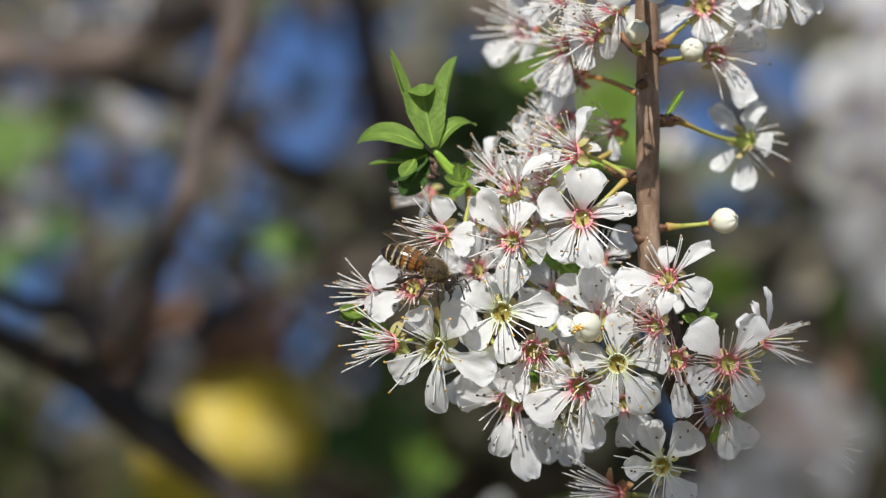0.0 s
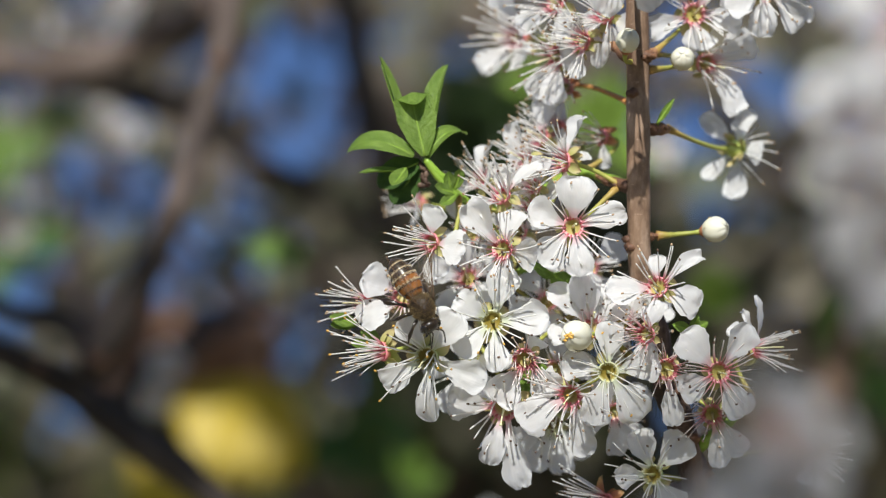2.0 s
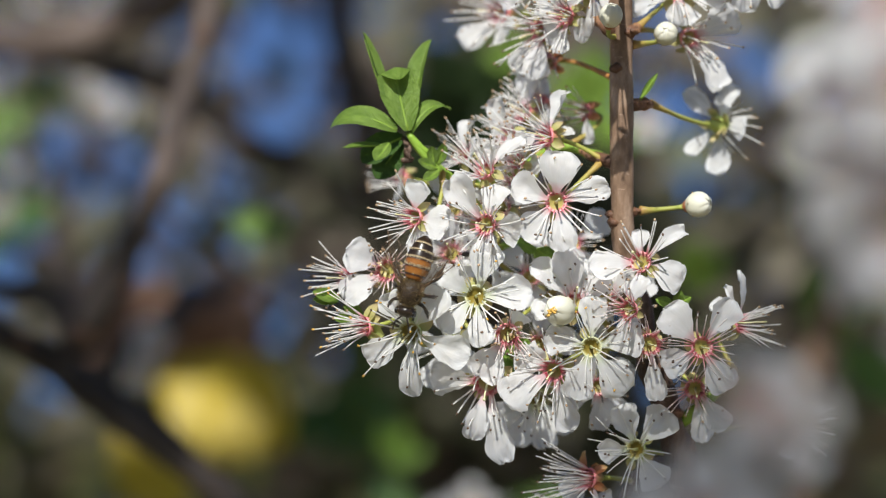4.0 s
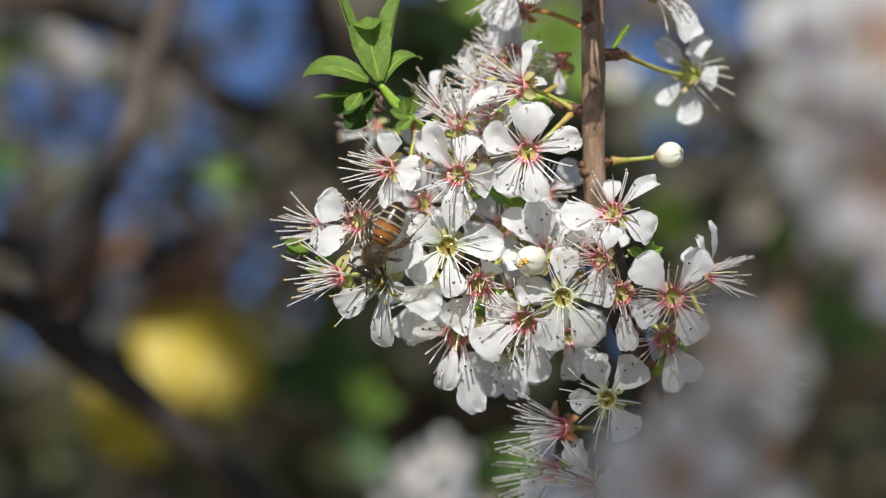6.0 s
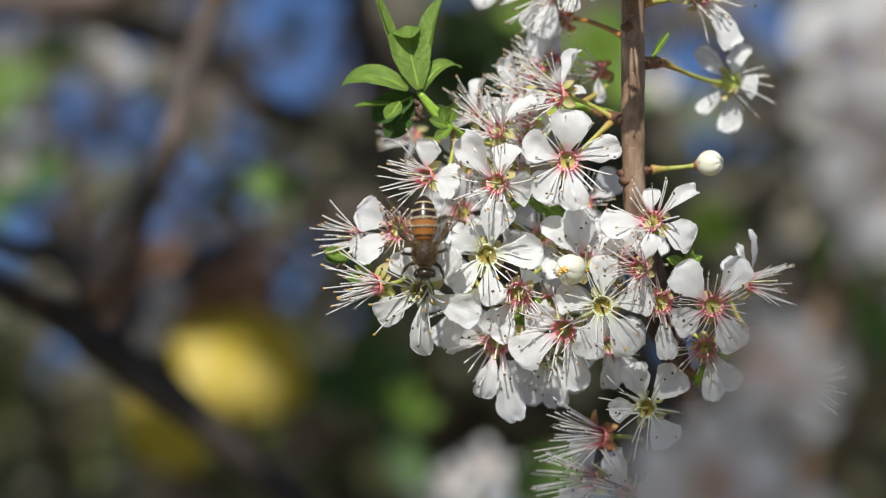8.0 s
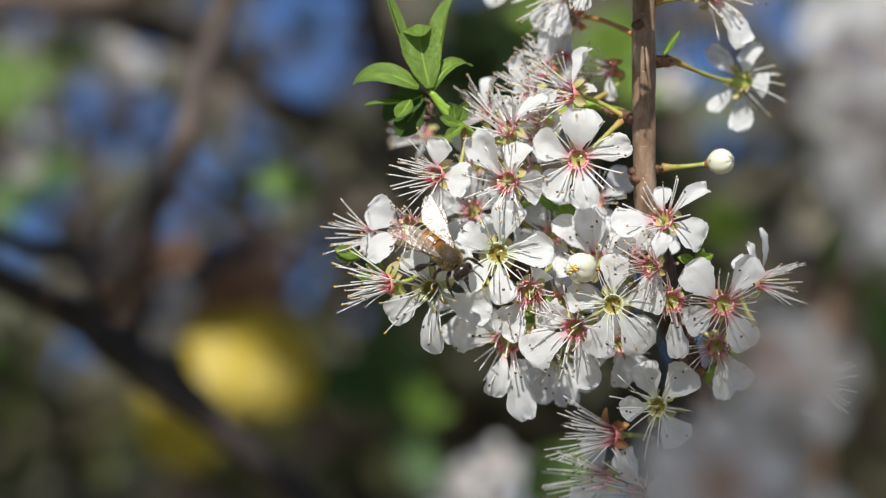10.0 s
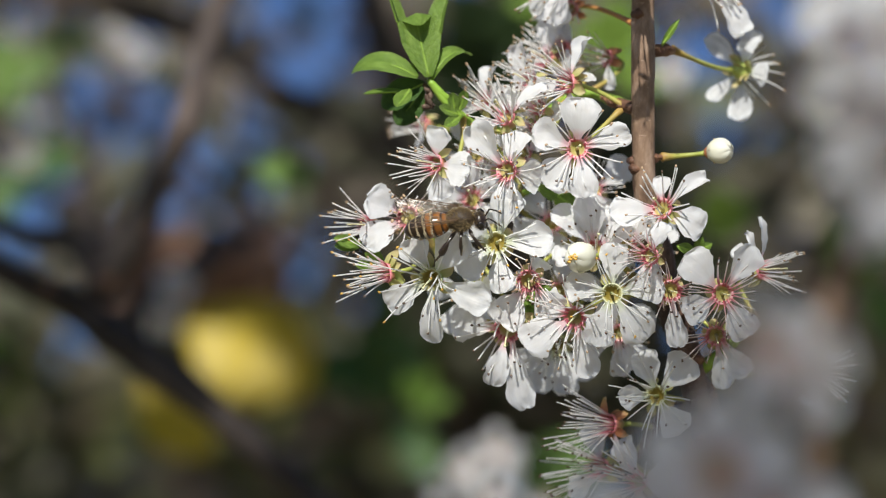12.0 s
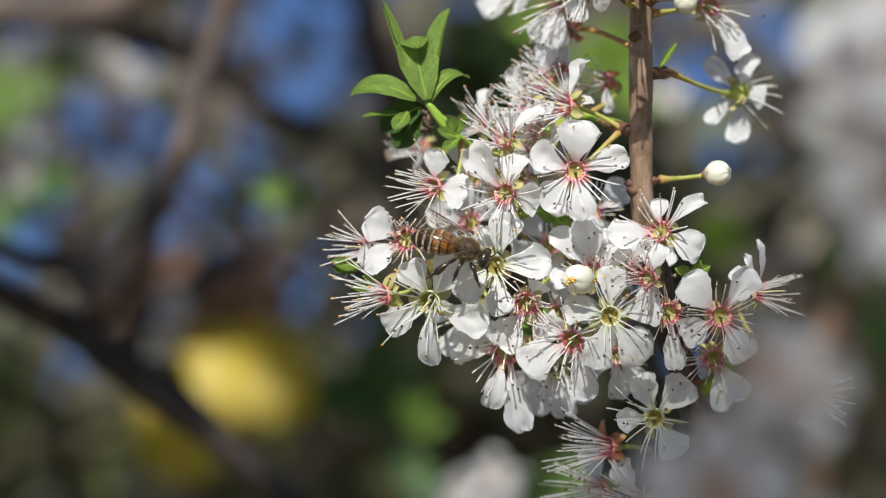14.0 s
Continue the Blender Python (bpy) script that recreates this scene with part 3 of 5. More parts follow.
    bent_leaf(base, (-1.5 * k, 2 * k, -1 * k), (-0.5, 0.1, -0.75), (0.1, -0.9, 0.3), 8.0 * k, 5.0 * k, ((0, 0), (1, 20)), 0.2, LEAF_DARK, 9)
    part("stem", mesh_of("stem", *tube(smooth_line([(-0.2 * k, 0, 0.8 * k), (0.9 * k, 0.2 * k, -1.2 * k), (3.2 * k, 0.5 * k, -4.0 * k), (5.6 * k, 1.0 * k, -6.2 * k)], 4), [0.00058] * 6 + [0.00062] * 7, 8, 0.15), SHOOT), base)
    for i in range(7):
        part("bud_scale", mesh_of("bud_scale", *egg(0, 0, 0, 1.1 * k, 0.5 * k, 0.55 * k, 8, 6, 0.5, i), BARK_DARK), base,
             pose((-0.5 + 0.25 * (i % 3)) * k, (1 + 0.3 * (i % 2)) * k, (-1.0 - 0.55 * i) * k, 0, 60 + 20 * i, 30 * i))
    for i, (p, w, l) in enumerate((((5.0, 0, -5.6), (-0.9, -0.3, 0.25), 4.2), ((5.4, 0, -6.0), (-0.75, -0.5, -0.6), 4.4), ((5.2, 0.4, -5.0), (0.35, -0.3, 0.9), 4.6), ((4.4, 0.2, -4.8), (-0.15, -0.2, 1), 3.4))):
        bent_leaf(base, Vector(p) * k, w, (0, -1, 0.4), l * k, 2.0 * k, ((0, 0), (1, 25)), 0.4, None, 20 + i)
    return base


GROUND = flat_matter('grass_and_litter', (0.29, 0.25, 0.15), 0.9, 3.0, 0.2)
ground = new("ground", mesh_of("ground", [(-3000, -3000, 0), (3000, -3000, 0), (3000, 3000, 0), (-3000, 3000, 0)], [(0, 1, 2, 3)], [(0, 0), (1, 0), (1, 1), (0, 1)], GROUND))
tagged(ground, "grassy ground under the plum trees", "ground", kind="structure")


# ---- the bee ----
CHITIN = flat_matter("chitin_dark", (0.026, 0.016, 0.011), 0.28, 2500, 0.6)
CHITIN_EYE = flat_matter("eye_black", (0.015, 0.012, 0.012), 0.16, 4000, 0.7)
AMBER = graded("tergite_amber", [(0.0, (0.24, 0.12, 0.05)), (0.12, (0.32, 0.135, 0.032)), (0.60, (0.28, 0.10, 0.02)), (0.76, (0.05, 0.022, 0.012)), (1.0, (0.03, 0.016, 0.01))], 0.22, 2500, 0.4, 0.0, 0.0, 0.6)
TERGITE = graded("tergite_dark", [(0.0, (0.50, 0.42, 0.28)), (0.18, (0.40, 0.30, 0.18)), (0.28, (0.03, 0.018, 0.01)), (1.0, (0.018, 0.011, 0.008))], 0.28, 2500, 0.5)
FUR = graded("fur_tan", [(0.0, (0.09, 0.055, 0.024)), (1.0, (0.38, 0.27, 0.12))], 0.7, 2500, 0.4)
FUR_PALE = graded("fur_pale", [(0.0, (0.55, 0.45, 0.30)), (1.0, (0.80, 0.70, 0.50))], 0.7, 2500, 0.4)
THORAX = flat_matter("thorax_brown", (0.045, 0.027, 0.016), 0.65, 2500)
VEIN = flat_matter("wing_vein", (0.14, 0.08, 0.04), 0.4)
MEMBRANE = bpy.data.materials.new("wing_membrane")
MEMBRANE.use_nodes = True
wt = MEMBRANE.node_tree
clear, gloss, tint = (wt.nodes.new(n) for n in ("ShaderNodeBsdfTransparent", "ShaderNodeBsdfGlossy", "ShaderNodeBsdfDiffuse"))
mix_a, mix_b = wt.nodes.new("ShaderNodeMixShader"), wt.nodes.new("ShaderNodeMixShader")
clear.inputs[0].default_value = (0.98, 0.965, 0.94, 1)
gloss.inputs[0].default_value, gloss.inputs[1].default_value = (1, 0.95, 0.9, 1), 0.3
tint.inputs[0].default_value = (0.72, 0.60, 0.52, 1)
mix_a.inputs[0].default_value, mix_b.inputs[0].default_value = 0.012, 0.045
ripple = wt.nodes.new("ShaderNodeBump")
ripple.inputs["Strength"].default_value, ripple.inputs["Distance"].default_value = 0.5, 0.0002
wt.links.new(grain(wt, 1400.0, 3), ripple.inputs["Height"])
wt.links.new(ripple.outputs[0], gloss.inputs["Normal"])
wt.links.new(clear.outputs[0], mix_a.inputs[1])
wt.links.new(tint.outputs[0], mix_a.inputs[2])
wt.links.new(mix_a.outputs[0], mix_b.inputs[1])
wt.links.new(gloss.outputs[0], mix_b.inputs[2])
wt.links.new(mix_b.outputs[0], wt.nodes["Material Output"].inputs[0])


def hairs(centre, radii, count, length, seed, lo=-1.0, hi=1.0, thick=0.035, bald=2.0):
    """Short hairs standing off a rounded body, in millimetres; lo, hi: the stretch along x that has them."""
    d = random.Random(seed)
    shapes = []
    while len(shapes) < count:
        v = Vector((d.gauss(0, 1), d.gauss(0, 1), d.gauss(0, 1))).normalized()
        if not lo <= v.x <= hi or v.z > bald:
            continue
        p = Vector((centre[i] + v[i] * radii[i] * 0.96 for i in range(3)))
        w = (Vector((v[i] / radii[i] for i in range(3))).normalized() + Vector((-0.55, 0, 0)) + Vector((d.uniform(-0.4, 0.4), d.uniform(-0.4, 0.4), d.uniform(-0.4, 0.4)))).normalized()
        q = p + w * length * d.uniform(0.6, 1.2)
        shapes.append(tube([p, p.lerp(q, 0.6), q], [thick, thick * 0.7, thick * 0.15], 3, cap=False))
    return joined(shapes)


def mm(shape):
    v, f, u = shape
    return [Vector(p) * 0.001 for p in v], f, u


def wing_shape(length, width, seed):
    """A wing's outline along -x, flat, with a rounded tip."""
    rows, cols = 12, 4
    v, f, u = [], [], []
    for i in range(rows + 1):
        s = i / rows
        lead = 0.10 * math.sin(math.pi * s) * width
        trail = -width * (math.sin(math.pi * min(1, s * 0.86 + 0.06)) ** 0.7) * (0.35 + 0.65 * min(1, s * 1.7))
        for k in range(cols + 1):
            q = k / cols
            v.append((-s * length, lead + (trail - lead) * q, 0.10 * math.sin(3.1 * s) - 0.16 * q * s + 0.06 * noise.noise(Vector((s * 5, q * 3, seed)))))
            u.append((q, s))
    for i in range(rows):
        for k in range(cols):
            a = i * (cols + 1) + k
            f.append((a, a + 1, a + cols + 2, a + cols + 1))
    return v, f, u


def wing_veins(length, width, seed):
    v, _, _ = wing_shape(length, width, seed)
    g = lambda i, k: Vector(v[i * 5 + k]) + Vector((0, 0, 0.015))
    lines = [[g(i, 0) for i in range(13)], [g(i, 1) for i in range(0, 12)], [g(0, 1), g(2, 2), g(5, 2), g(8, 3), g(10, 3)],
             [g(0, 2), g(3, 3), g(6, 4)], [g(4, 1), g(5, 2)], [g(7, 1), g(7, 2), g(7, 3)], [g(9, 0), g(10, 1), g(10, 3)], [g(5, 2), g(5, 3), g(4, 4)]]
    return joined([tube(l, 0.032 if i else 0.075, 4) for i, l in enumerate(lines)])


WINGS = []
LEGS = []                         # each leg and its hip


def honey_bee():
    """A worker bee, head along x, back along z, 13 mm long."""
    base = bpy.data.objects.new("honey_bee", None)
    scene.collection.objects.link(base)
    base.empty_display_size = 0.004
    base.scale = (1.14, 1.14, 1.14)
    tagged(base, "striped amber and brown honey bee foraging on blossoms", "bee")
    thorax = part("thorax", mesh_of("thorax", *mm(egg(2.5, 0, 0.1, 2.1, 1.75, 1.65, 18, 12, 0.06)), THORAX), base, None, "furry brown thorax")
    part("fur", mesh_of("fur", *mm(hairs((2.5, 0, 0.1), (2.1, 1.75, 1.65), 2200, 0.55, 4, thick=0.026, bald=2.0)), FUR), thorax)
    head = part("head", mesh_of("head", *mm(joined([egg(5.4, 0, -0.7, 0.95, 1.55, 1.35, 16, 12, 0.05), egg(5.9, 0, -1.9, 0.5, 0.55, 0.75, 10, 8)])), CHITIN), base, None, "dark head")
    part("fur", mesh_of("fur", *mm(hairs((5.3, 0, -0.6), (0.95, 1.5, 1.3), 420, 0.35, 9, thick=0.02)), FUR), head)
    for s in (-1, 1):
        part("eye", mesh_of("eye", *mm(egg(5.55, 1.3 * s, -0.55, 0.6, 0.42, 1.0, 12, 10)), CHITIN_EYE), head, None, "glossy black eye")
        part("antenna", mesh_of("antenna", *mm(tube(smooth_line([(6.2, 0.35 * s, -0.5), (6.9, 0.8 * s, 0.3), (7.1, 0.95 * s, 0.4), (7.9, 1.2 * s, -0.4), (8.6, 1.3 * s, -1.4)], 3), 0.12, 6)), CHITIN), head)
    part("tongue", mesh_of("tongue", *mm(tube([(6.1, 0, -2.5), (6.3, 0, -3.2), (6.2, 0, -3.9)], [0.22, 0.14, 0.08], 6)), CHITIN), head)
    prof = [(0.9, 0.55), (0.45, 1.55), (-0.4, 2.1), (-1.6, 2.38), (-2.8, 2.36), (-3.9, 2.10), (-4.8, 1.80), (-5.5, 1.38), (-6.0, 0.85), (-6.3, 0.25)]
    xs, rs = [p[0] for p in prof], [p[1] * 0.87 for p in prof]

    def girth(x):
        return float(np.interp(-x, [-q for q in xs], rs))

    cuts = [0.9, -0.35, -1.6, -2.75, -3.85, -4.95, -6.32]
    for i in range(6):
        a, b = cuts[i] + (0.22 if i else 0), cuts[i + 1]
        pts, rr = [], []
        for k in range(9):
            x = a + (b - a) * k / 8
            drop = -0.02 * (x - 0.9) ** 2
            pts.append((x, 0, drop))
            rr.append(max(0.04, girth(x) * (0.97 + 0.05 * (k / 8) ** 0.7 if k < 8 else 0.93)))
        v, f, u = tube(pts, rr, 22)
        v = [Vector((p.x, p.y * 0.98, p.z * 0.92)) for p in v]
        seg = part("abdomen_segment", mesh_of("abdomen_segment", *mm((v, f, u)), (AMBER, AMBER, AMBER, TERGITE, TERGITE, TERGITE)[i]), base, None,
                   ("amber band with a dark rim", "dark band with pale hairs", "glossy black tail with a pale rim")[(i > 2) + (i > 4)])
        if 1 < i < 5:
            x0, x1 = a + 0.02, a - 0.26
            d = random.Random(40 + i)
            sh = []
            for _ in range(320):
                x, ang = d.uniform(x1, x0), d.uniform(0, 6.283)
                r = girth(x) * 0.98
                p = Vector((x, r * math.cos(ang) * 0.98, r * math.sin(ang) * 0.92 - 0.02 * (x - 0.9) ** 2))
                q = p + Vector((-0.34, math.cos(ang) * 0.16, math.sin(ang) * 0.16))
                sh.append(tube([p, q], [0.035, 0.008], 3, cap=False))
            part("hair_band", mesh_of("hair_band", *mm(joined(sh)), FUR_PALE), seg, None, "pale hair band")
    for s in (-1, 1):
        fore = part("forewing", mesh_of("forewing", *mm(wing_shape(9.2, 2.9 * 1.0, 2)), MEMBRANE), base, None, "clear brownish wing with dark veins")
        part("vein", mesh_of("vein", *mm(wing_veins(9.2, 2.9, 2)), VEIN), fore)
        hind = part("hindwing", mesh_of("hindwing", *mm(wing_shape(6.4, 2.0, 5)), MEMBRANE), base, None, "clear smaller wing")
        part("vein", mesh_of("vein", *mm(wing_veins(6.4, 2.0, 5)), VEIN), hind)
        for w in (fore, hind):
            w["side"] = s
            if s < 0:
                w.data.transform(Matrix.Diagonal((1, -1, 1, 1)))
                w.children[0].data.transform(Matrix.Diagonal((1, -1, 1, 1)))
        WINGS.extend((fore, hind))
        for i, (x0, reach, back) in enumerate(((3.6, 2.4, 1.8), (2.5, 3.0, -0.5), (1.4, 3.4, -3.2))):
            knee = Vector((x0 + back * 0.35, s * (1.4 + reach * 0.35), -1.3))
            shin = Vector((x0 + back * 0.8, s * (1.4 + reach * 0.60), -2.7))
            foot = Vector((x0 + back * 1.25, s * (1.4 + reach * 0.72), -4.0))
            fat = 0.62 if i == 2 else 0.34
            pts = smooth_line([(x0, s * 0.9, -1.5), knee, shin, foot], 4)
            rr = np.interp(np.linspace(0, 1, len(pts)), [0, 0.15, 0.33, 0.5, 0.66, 0.75, 1.0], [0.22, 0.36, 0.22, fat * 0.8, fat, 0.2, 0.11])
            leg = part("leg", mesh_of("leg", *mm(tube(pts, rr, 8)), CHITIN), base, None, "dark bristly leg")
            LEGS.append((leg, Vector((x0, s * 0.9, -1.5)) * 0.001))
            d = random.Random(70 + i)
            sh = []
            for _ in range(60):
                k = d.randrange(1, len(pts) - 1)
                p = pts[k].lerp(pts[k + 1], d.random())
                q = p + Vector((d.uniform(-1, 1), d.uniform(-1, 1), d.uniform(-1, 1))).normalized() * (rr[k] + 0.28)
                sh.append(tube([p, q], [0.03, 0.008], 3, cap=False))
            part("fur", mesh_of("fur", *mm(joined(sh)), FUR), leg)
    return base


def bee_at(head, tail, up):
    """The bee's pose from its head's and tail's places in the plan and the way its back looks."""
    head, tail = Vector(head), Vector(tail)
    x = (head - tail).normalized()
    z = Vector(up)
    z = (z - x * z.dot(x)).normalized()
    y = z.cross(x)
    m = Matrix.Identity(4)
    for i, c in enumerate((x, y, z)):
        m[0][i], m[1][i], m[2][i] = c
    m.translation = (head * 0.52 + tail * 0.48) * 0.001
    return RIGID @ m


# ---- behind and before the cluster ----
def thicket(name, label, area, depth, count, length, windows, stops, seed, share=0.3):
    """Far leaves nobody could count: bent blades in a slab of the plan, with gaps where the sky shows."""
    d = random.Random(seed)
    m, t, b = matter(name + "_matter", 0.6, 0.0, 0.25)
    geo = t.nodes.new("ShaderNodeNewGeometry")
    c = ramp(t, geo.outputs["Random Per Island"], stops)
    c = blend(t, 0.5, c, ramp(t, grain(t, 40.0, 3), [(0.3, (0.4, 0.4, 0.4)), (0.7, (1, 1, 1))]), "MULTIPLY")
    t.links.new(c, b.inputs["Base Color"])
    thin(t, b, c, share)
    shapes = []
    while len(shapes) < count:
        y = d.uniform(*depth)
        k = 1 + y / 404.0
        x0, z0 = d.uniform(area[0], area[1]), d.uniform(area[2], area[3])
        if d.random() < 0.9 and any(((x0 - wx) / rx) ** 2 + ((z0 - wz) / rz) ** 2 < d.uniform(0.6, 1.2) for wx, wz, rx, rz in windows):
            continue
        p = Vector((x0 * k, y, z0 * k))
        w = Vector((d.gauss(0, 1), d.gauss(0, 0.5), d.gauss(0, 1) - 0.3)).normalized()
        side = w.cross(Vector((d.gauss(0, 0.6), -1, d.gauss(0, 0.6)))).normalized()
        n = w.cross(side)
        l = length * d.uniform(0.6, 1.3)
        h = l * d.uniform(0.2, 0.3)
        p -= w * l * 0.5
        rim = [p, p + w * l * 0.3 + side * h, p + w * l * 0.7 + side * h * 0.8 + n * l * 0.05, p + w * l + n * l * 0.15,
               p + w * l * 0.7 - side * h * 0.8 + n * l * 0.05, p + w * l * 0.3 - side * h]
        mid = [p + w * l * 0.33 - n * h * 0.25, p + w * l * 0.7 - n * h * 0.2]
        shapes.append((rim + mid, [(0, 1, 6), (0, 6, 5), (1, 2, 7, 6), (6, 7, 4, 5), (2, 3, 7), (7, 3, 4)], [(0, 0)] * 8))
    ob = new(name, mesh_of(name, *mm(joined(shapes)), m))
    ob.matrix_basis = RIGID
    return tagged(ob, label, "foliage", kind="stuff")


def leaf_spray(place, ways, length, width, mat, label, group):
    """A spray of larger leaves on a short stem, away from the cluster."""
    base = bpy.data.objects.new("leaf_spray", None)
    scene.collection.objects.link(base)
    base.empty_display_size = 0.01
    base.matrix_basis = RIGID @ Matrix.Translation(Vector(place) * 0.001)
    tagged(base, label, "leaf", group)
    part("stem", mesh_of("stem", *mm(tube([(0, 0, 0), (0, length * 0.3, -length * 0.2), (length * 0.2, length * 1.2, -length * 0.5)], [0.5, 0.7, 1.0], 6)), SHOOT), base)
    for i, w in enumerate(ways):
        leaf(base, (0, 0, 0), w, (0.1 * i - 0.1, -1, 0.35), length * 0.001 * (1 - 0.07 * i), width, 0.1, 0.04 if mat is LEAF_YELLOW else 0.35, mat, i, 0.1, rib=False)
    return base


def crown(name, label, rows, count, length, stops, seed, keep):
    """Leaves added overhead as a tree's crown, unseen, to shade what is below; keep(x, y): where leaves grow, in
    metres.
    """
    d = random.Random(seed)
    m, t, b = matter(name + "_matter", 0.6, 0.0, 0.25)
    geo = t.nodes.new("ShaderNodeNewGeometry")
    c = ramp(t, geo.outputs["Random Per Island"], stops)
    t.links.new(c, b.inputs["Base Color"])
    thin(t, b, c, 0.5)
    shapes = []
    while len(shapes) < count:
        x, y, z = d.uniform(*rows[0]), d.uniform(*rows[1]), d.uniform(*rows[2])
        if not keep(x - toward.x / toward.z * (z - 2.75), y - toward.y / toward.z * (z - 2.75)):
            continue
        p = Vector((x, y, z))
        w = Vector((d.gauss(0, 1), d.gauss(0, 1), d.gauss(0, 0.4))).normalized()
        side = w.cross(Vector((d.gauss(0, 0.5), -0.8 + d.gauss(0, 0.4), 1))).normalized()
        n = w.cross(side)
        l = length * d.uniform(0.7, 1.2)
        h = l * 0.27
        p -= w * l * 0.5
        shapes.append(([p, p + w * l * 0.3 + side * h, p + w * l * 0.7 + side * h * 0.8, p + w * l + n * l * 0.1, p + w * l * 0.7 - side * h * 0.8, p + w * l * 0.3 - side * h],
                       [(0, 1, 2, 3), (0, 3, 4, 5)], [(0, 0)] * 6))
    return tagged(new(name, mesh_of(name, *joined(shapes), m)), label, "foliage", kind="stuff")


def tree(name, label, category, limbs, mat=None):
    """A trunk and its limbs, from world points in metres and (thick, thin) radii."""
    base = bpy.data.objects.new(name, None)
    scene.collection.objects.link(base)
    base.empty_display_size = 0.1
    foot = Vector(limbs[0][0][0])
    base.matrix_basis = Matrix.Translation(foot)
    tagged(base, label, category)
    for i, (points, thick, thin) in enumerate(limbs):
        line = smooth_line([Vector(p) - foot for p in points], 6)
        part("trunk" if i == 0 else "limb", mesh_of("limb", *tube(line, list(np.linspace(thick, thin, len(line))), 12, 0.3, i * 3.1), mat or BARK_GREY), base)
    return base



# ---- the flowering twig ----
twig([(35.7, 6.0, 87.4), (36.0, 4.0, 59.7), (36.3, 3.0, 44.4), (36.5, 3.0, 29.3), (36.6, 3.0, 14.2), (37.0, 4.0, -0.9), (39.2, 8.0, -10.1)], [1.9, 1.95, 2.05, 2.1, 2.1, 2.15, 2.1], label='brown smooth plum twig standing upright among blossoms', sides=16, rough=0.12, knots=5, steps=10)
twig([(38.5, 8.0, -8.1), (41.0, 9.0, -16.3), (42.7, 6.0, -25.3), (44.8, 6.0, -32.4), (47.5, 8.0, -41.7), (51.1, 12.0, -53.4), (55.4, 30.0, -76.2), (63.0, 80.0, -126.9)], [1.9, 2.2, 2.5, 2.7, 2.7, 2.7, 3.2, 4.5], mat=BARK_DARK, label='dark knobbly lower twig with pale scars', sides=16, rough=0.5, knots=16, steps=8)
twig([(41.9, 8.0, -21.8), (32.7, 14.0, -16.5), (23.5, 16.0, -6.1), (18.8, 16.0, -1.5), (10.0, 16.0, -6.1), (1.7, 14.0, -10.2), (-4.0, 14.0, -12.3)], [1.3, 0.9, 0.8, 0.75, 0.7, 0.6, 0.5], mat=SHOOT, label='green side twig bearing the blossoms', knots=3)
twig([(36.7, 5.0, 12.2), (32.4, 10.0, 13.9), (25.5, 14.0, 15.6), (15.2, 16.0, 9.5), (6.8, 10.0, 9.8), (1.6, 6.0, 14.3), (-1.4, 5.0, 17.5)], [1.3, 1.1, 0.8, 0.7, 0.75, 0.8, 0.6], mat=SHOOT, label='short green side shoot with brown base', knots=2)
twig([(36.9, 3.0, 22.8), (39.5, 4.0, 23.1), (42.3, 7.0, 23.2)], [1.3, 1.2, 0.7], mat=SCALE, label='short dark spur on the twig', knots=14, rough=0.7, sides=14)
twig([(36.7, 4.0, 12.4), (33.9, 4.0, 12.7), (31.6, 7.0, 13.8), (29.8, 10.0, 15.0)], [1.2, 1.1, 0.9, 0.5], mat=SCALE, label='short dark spur on the twig', knots=14, rough=0.7, sides=14)
twig([(37.0, 4.0, 3.6), (39.0, 4.0, 3.9), (40.5, 4.0, 3.9)], [1.2, 0.9, 0.5], mat=SCALE, label='short dark spur on the twig', knots=14, rough=0.7, sides=14)
twig([(36.5, 3.0, 34.9), (37.8, 2.0, 35.8), (39.5, 4.0, 36.7)], [1.6, 1.3, 0.7], mat=SCALE, label='short dark spur on the twig', knots=14, rough=0.7, sides=14)
twig([(36.3, 3.0, 35.4), (33.8, 2.0, 36.8), (31.9, 4.0, 38.0)], [1.4, 1.2, 0.7], mat=SCALE, label='short dark spur on the twig', knots=14, rough=0.7, sides=14)
twig([(47.5, 8.0, -40.7), (41.0, 14.0, -44.4), (37.0, 16.0, -50.8), (32.9, 16.0, -54.0)], [1.6, 1.2, 0.9, 0.6], mat=SCALE, label='dark side spur with blossoms', knots=3)
twig([(46.0, 8.0, -35.6), (52.1, 4.0, -30.2), (57.2, 4.0, -25.1)], [1.4, 1.0, 0.6], mat=SHOOT, label='green side spur with blossoms', knots=2)

# ---- blossoms in focus ----
blossom(24.5, -3.0, 5.4, 9.1, (-0.05, -1.00, 0.08), ((1, 9, -1.5, 7.6), (9.4, 2.6, -1, 4.4), (1.3, -8.9, -1, 5.6), (-5.8, -6.6, 0.5, 6.2), (-8.4, 2.6, -1, 6.6)), 'p', stamens=24, spread=(42, 80))
blossom(10.4, -3.0, -11.2, 9.7, (0.00, -0.99, 0.10), ((2.4, 9.6, -1.5, 5.9), (-6.8, 4.0, -1.5, 5.4), (9.8, 0.6, -2.5, 6.2), (1.2, -9.0, -1.5, 4.5), (-6.2, -6.0, -0.5, 5.0)), 'g', stamens=20, spread=(35, 80), anthers='ddty')
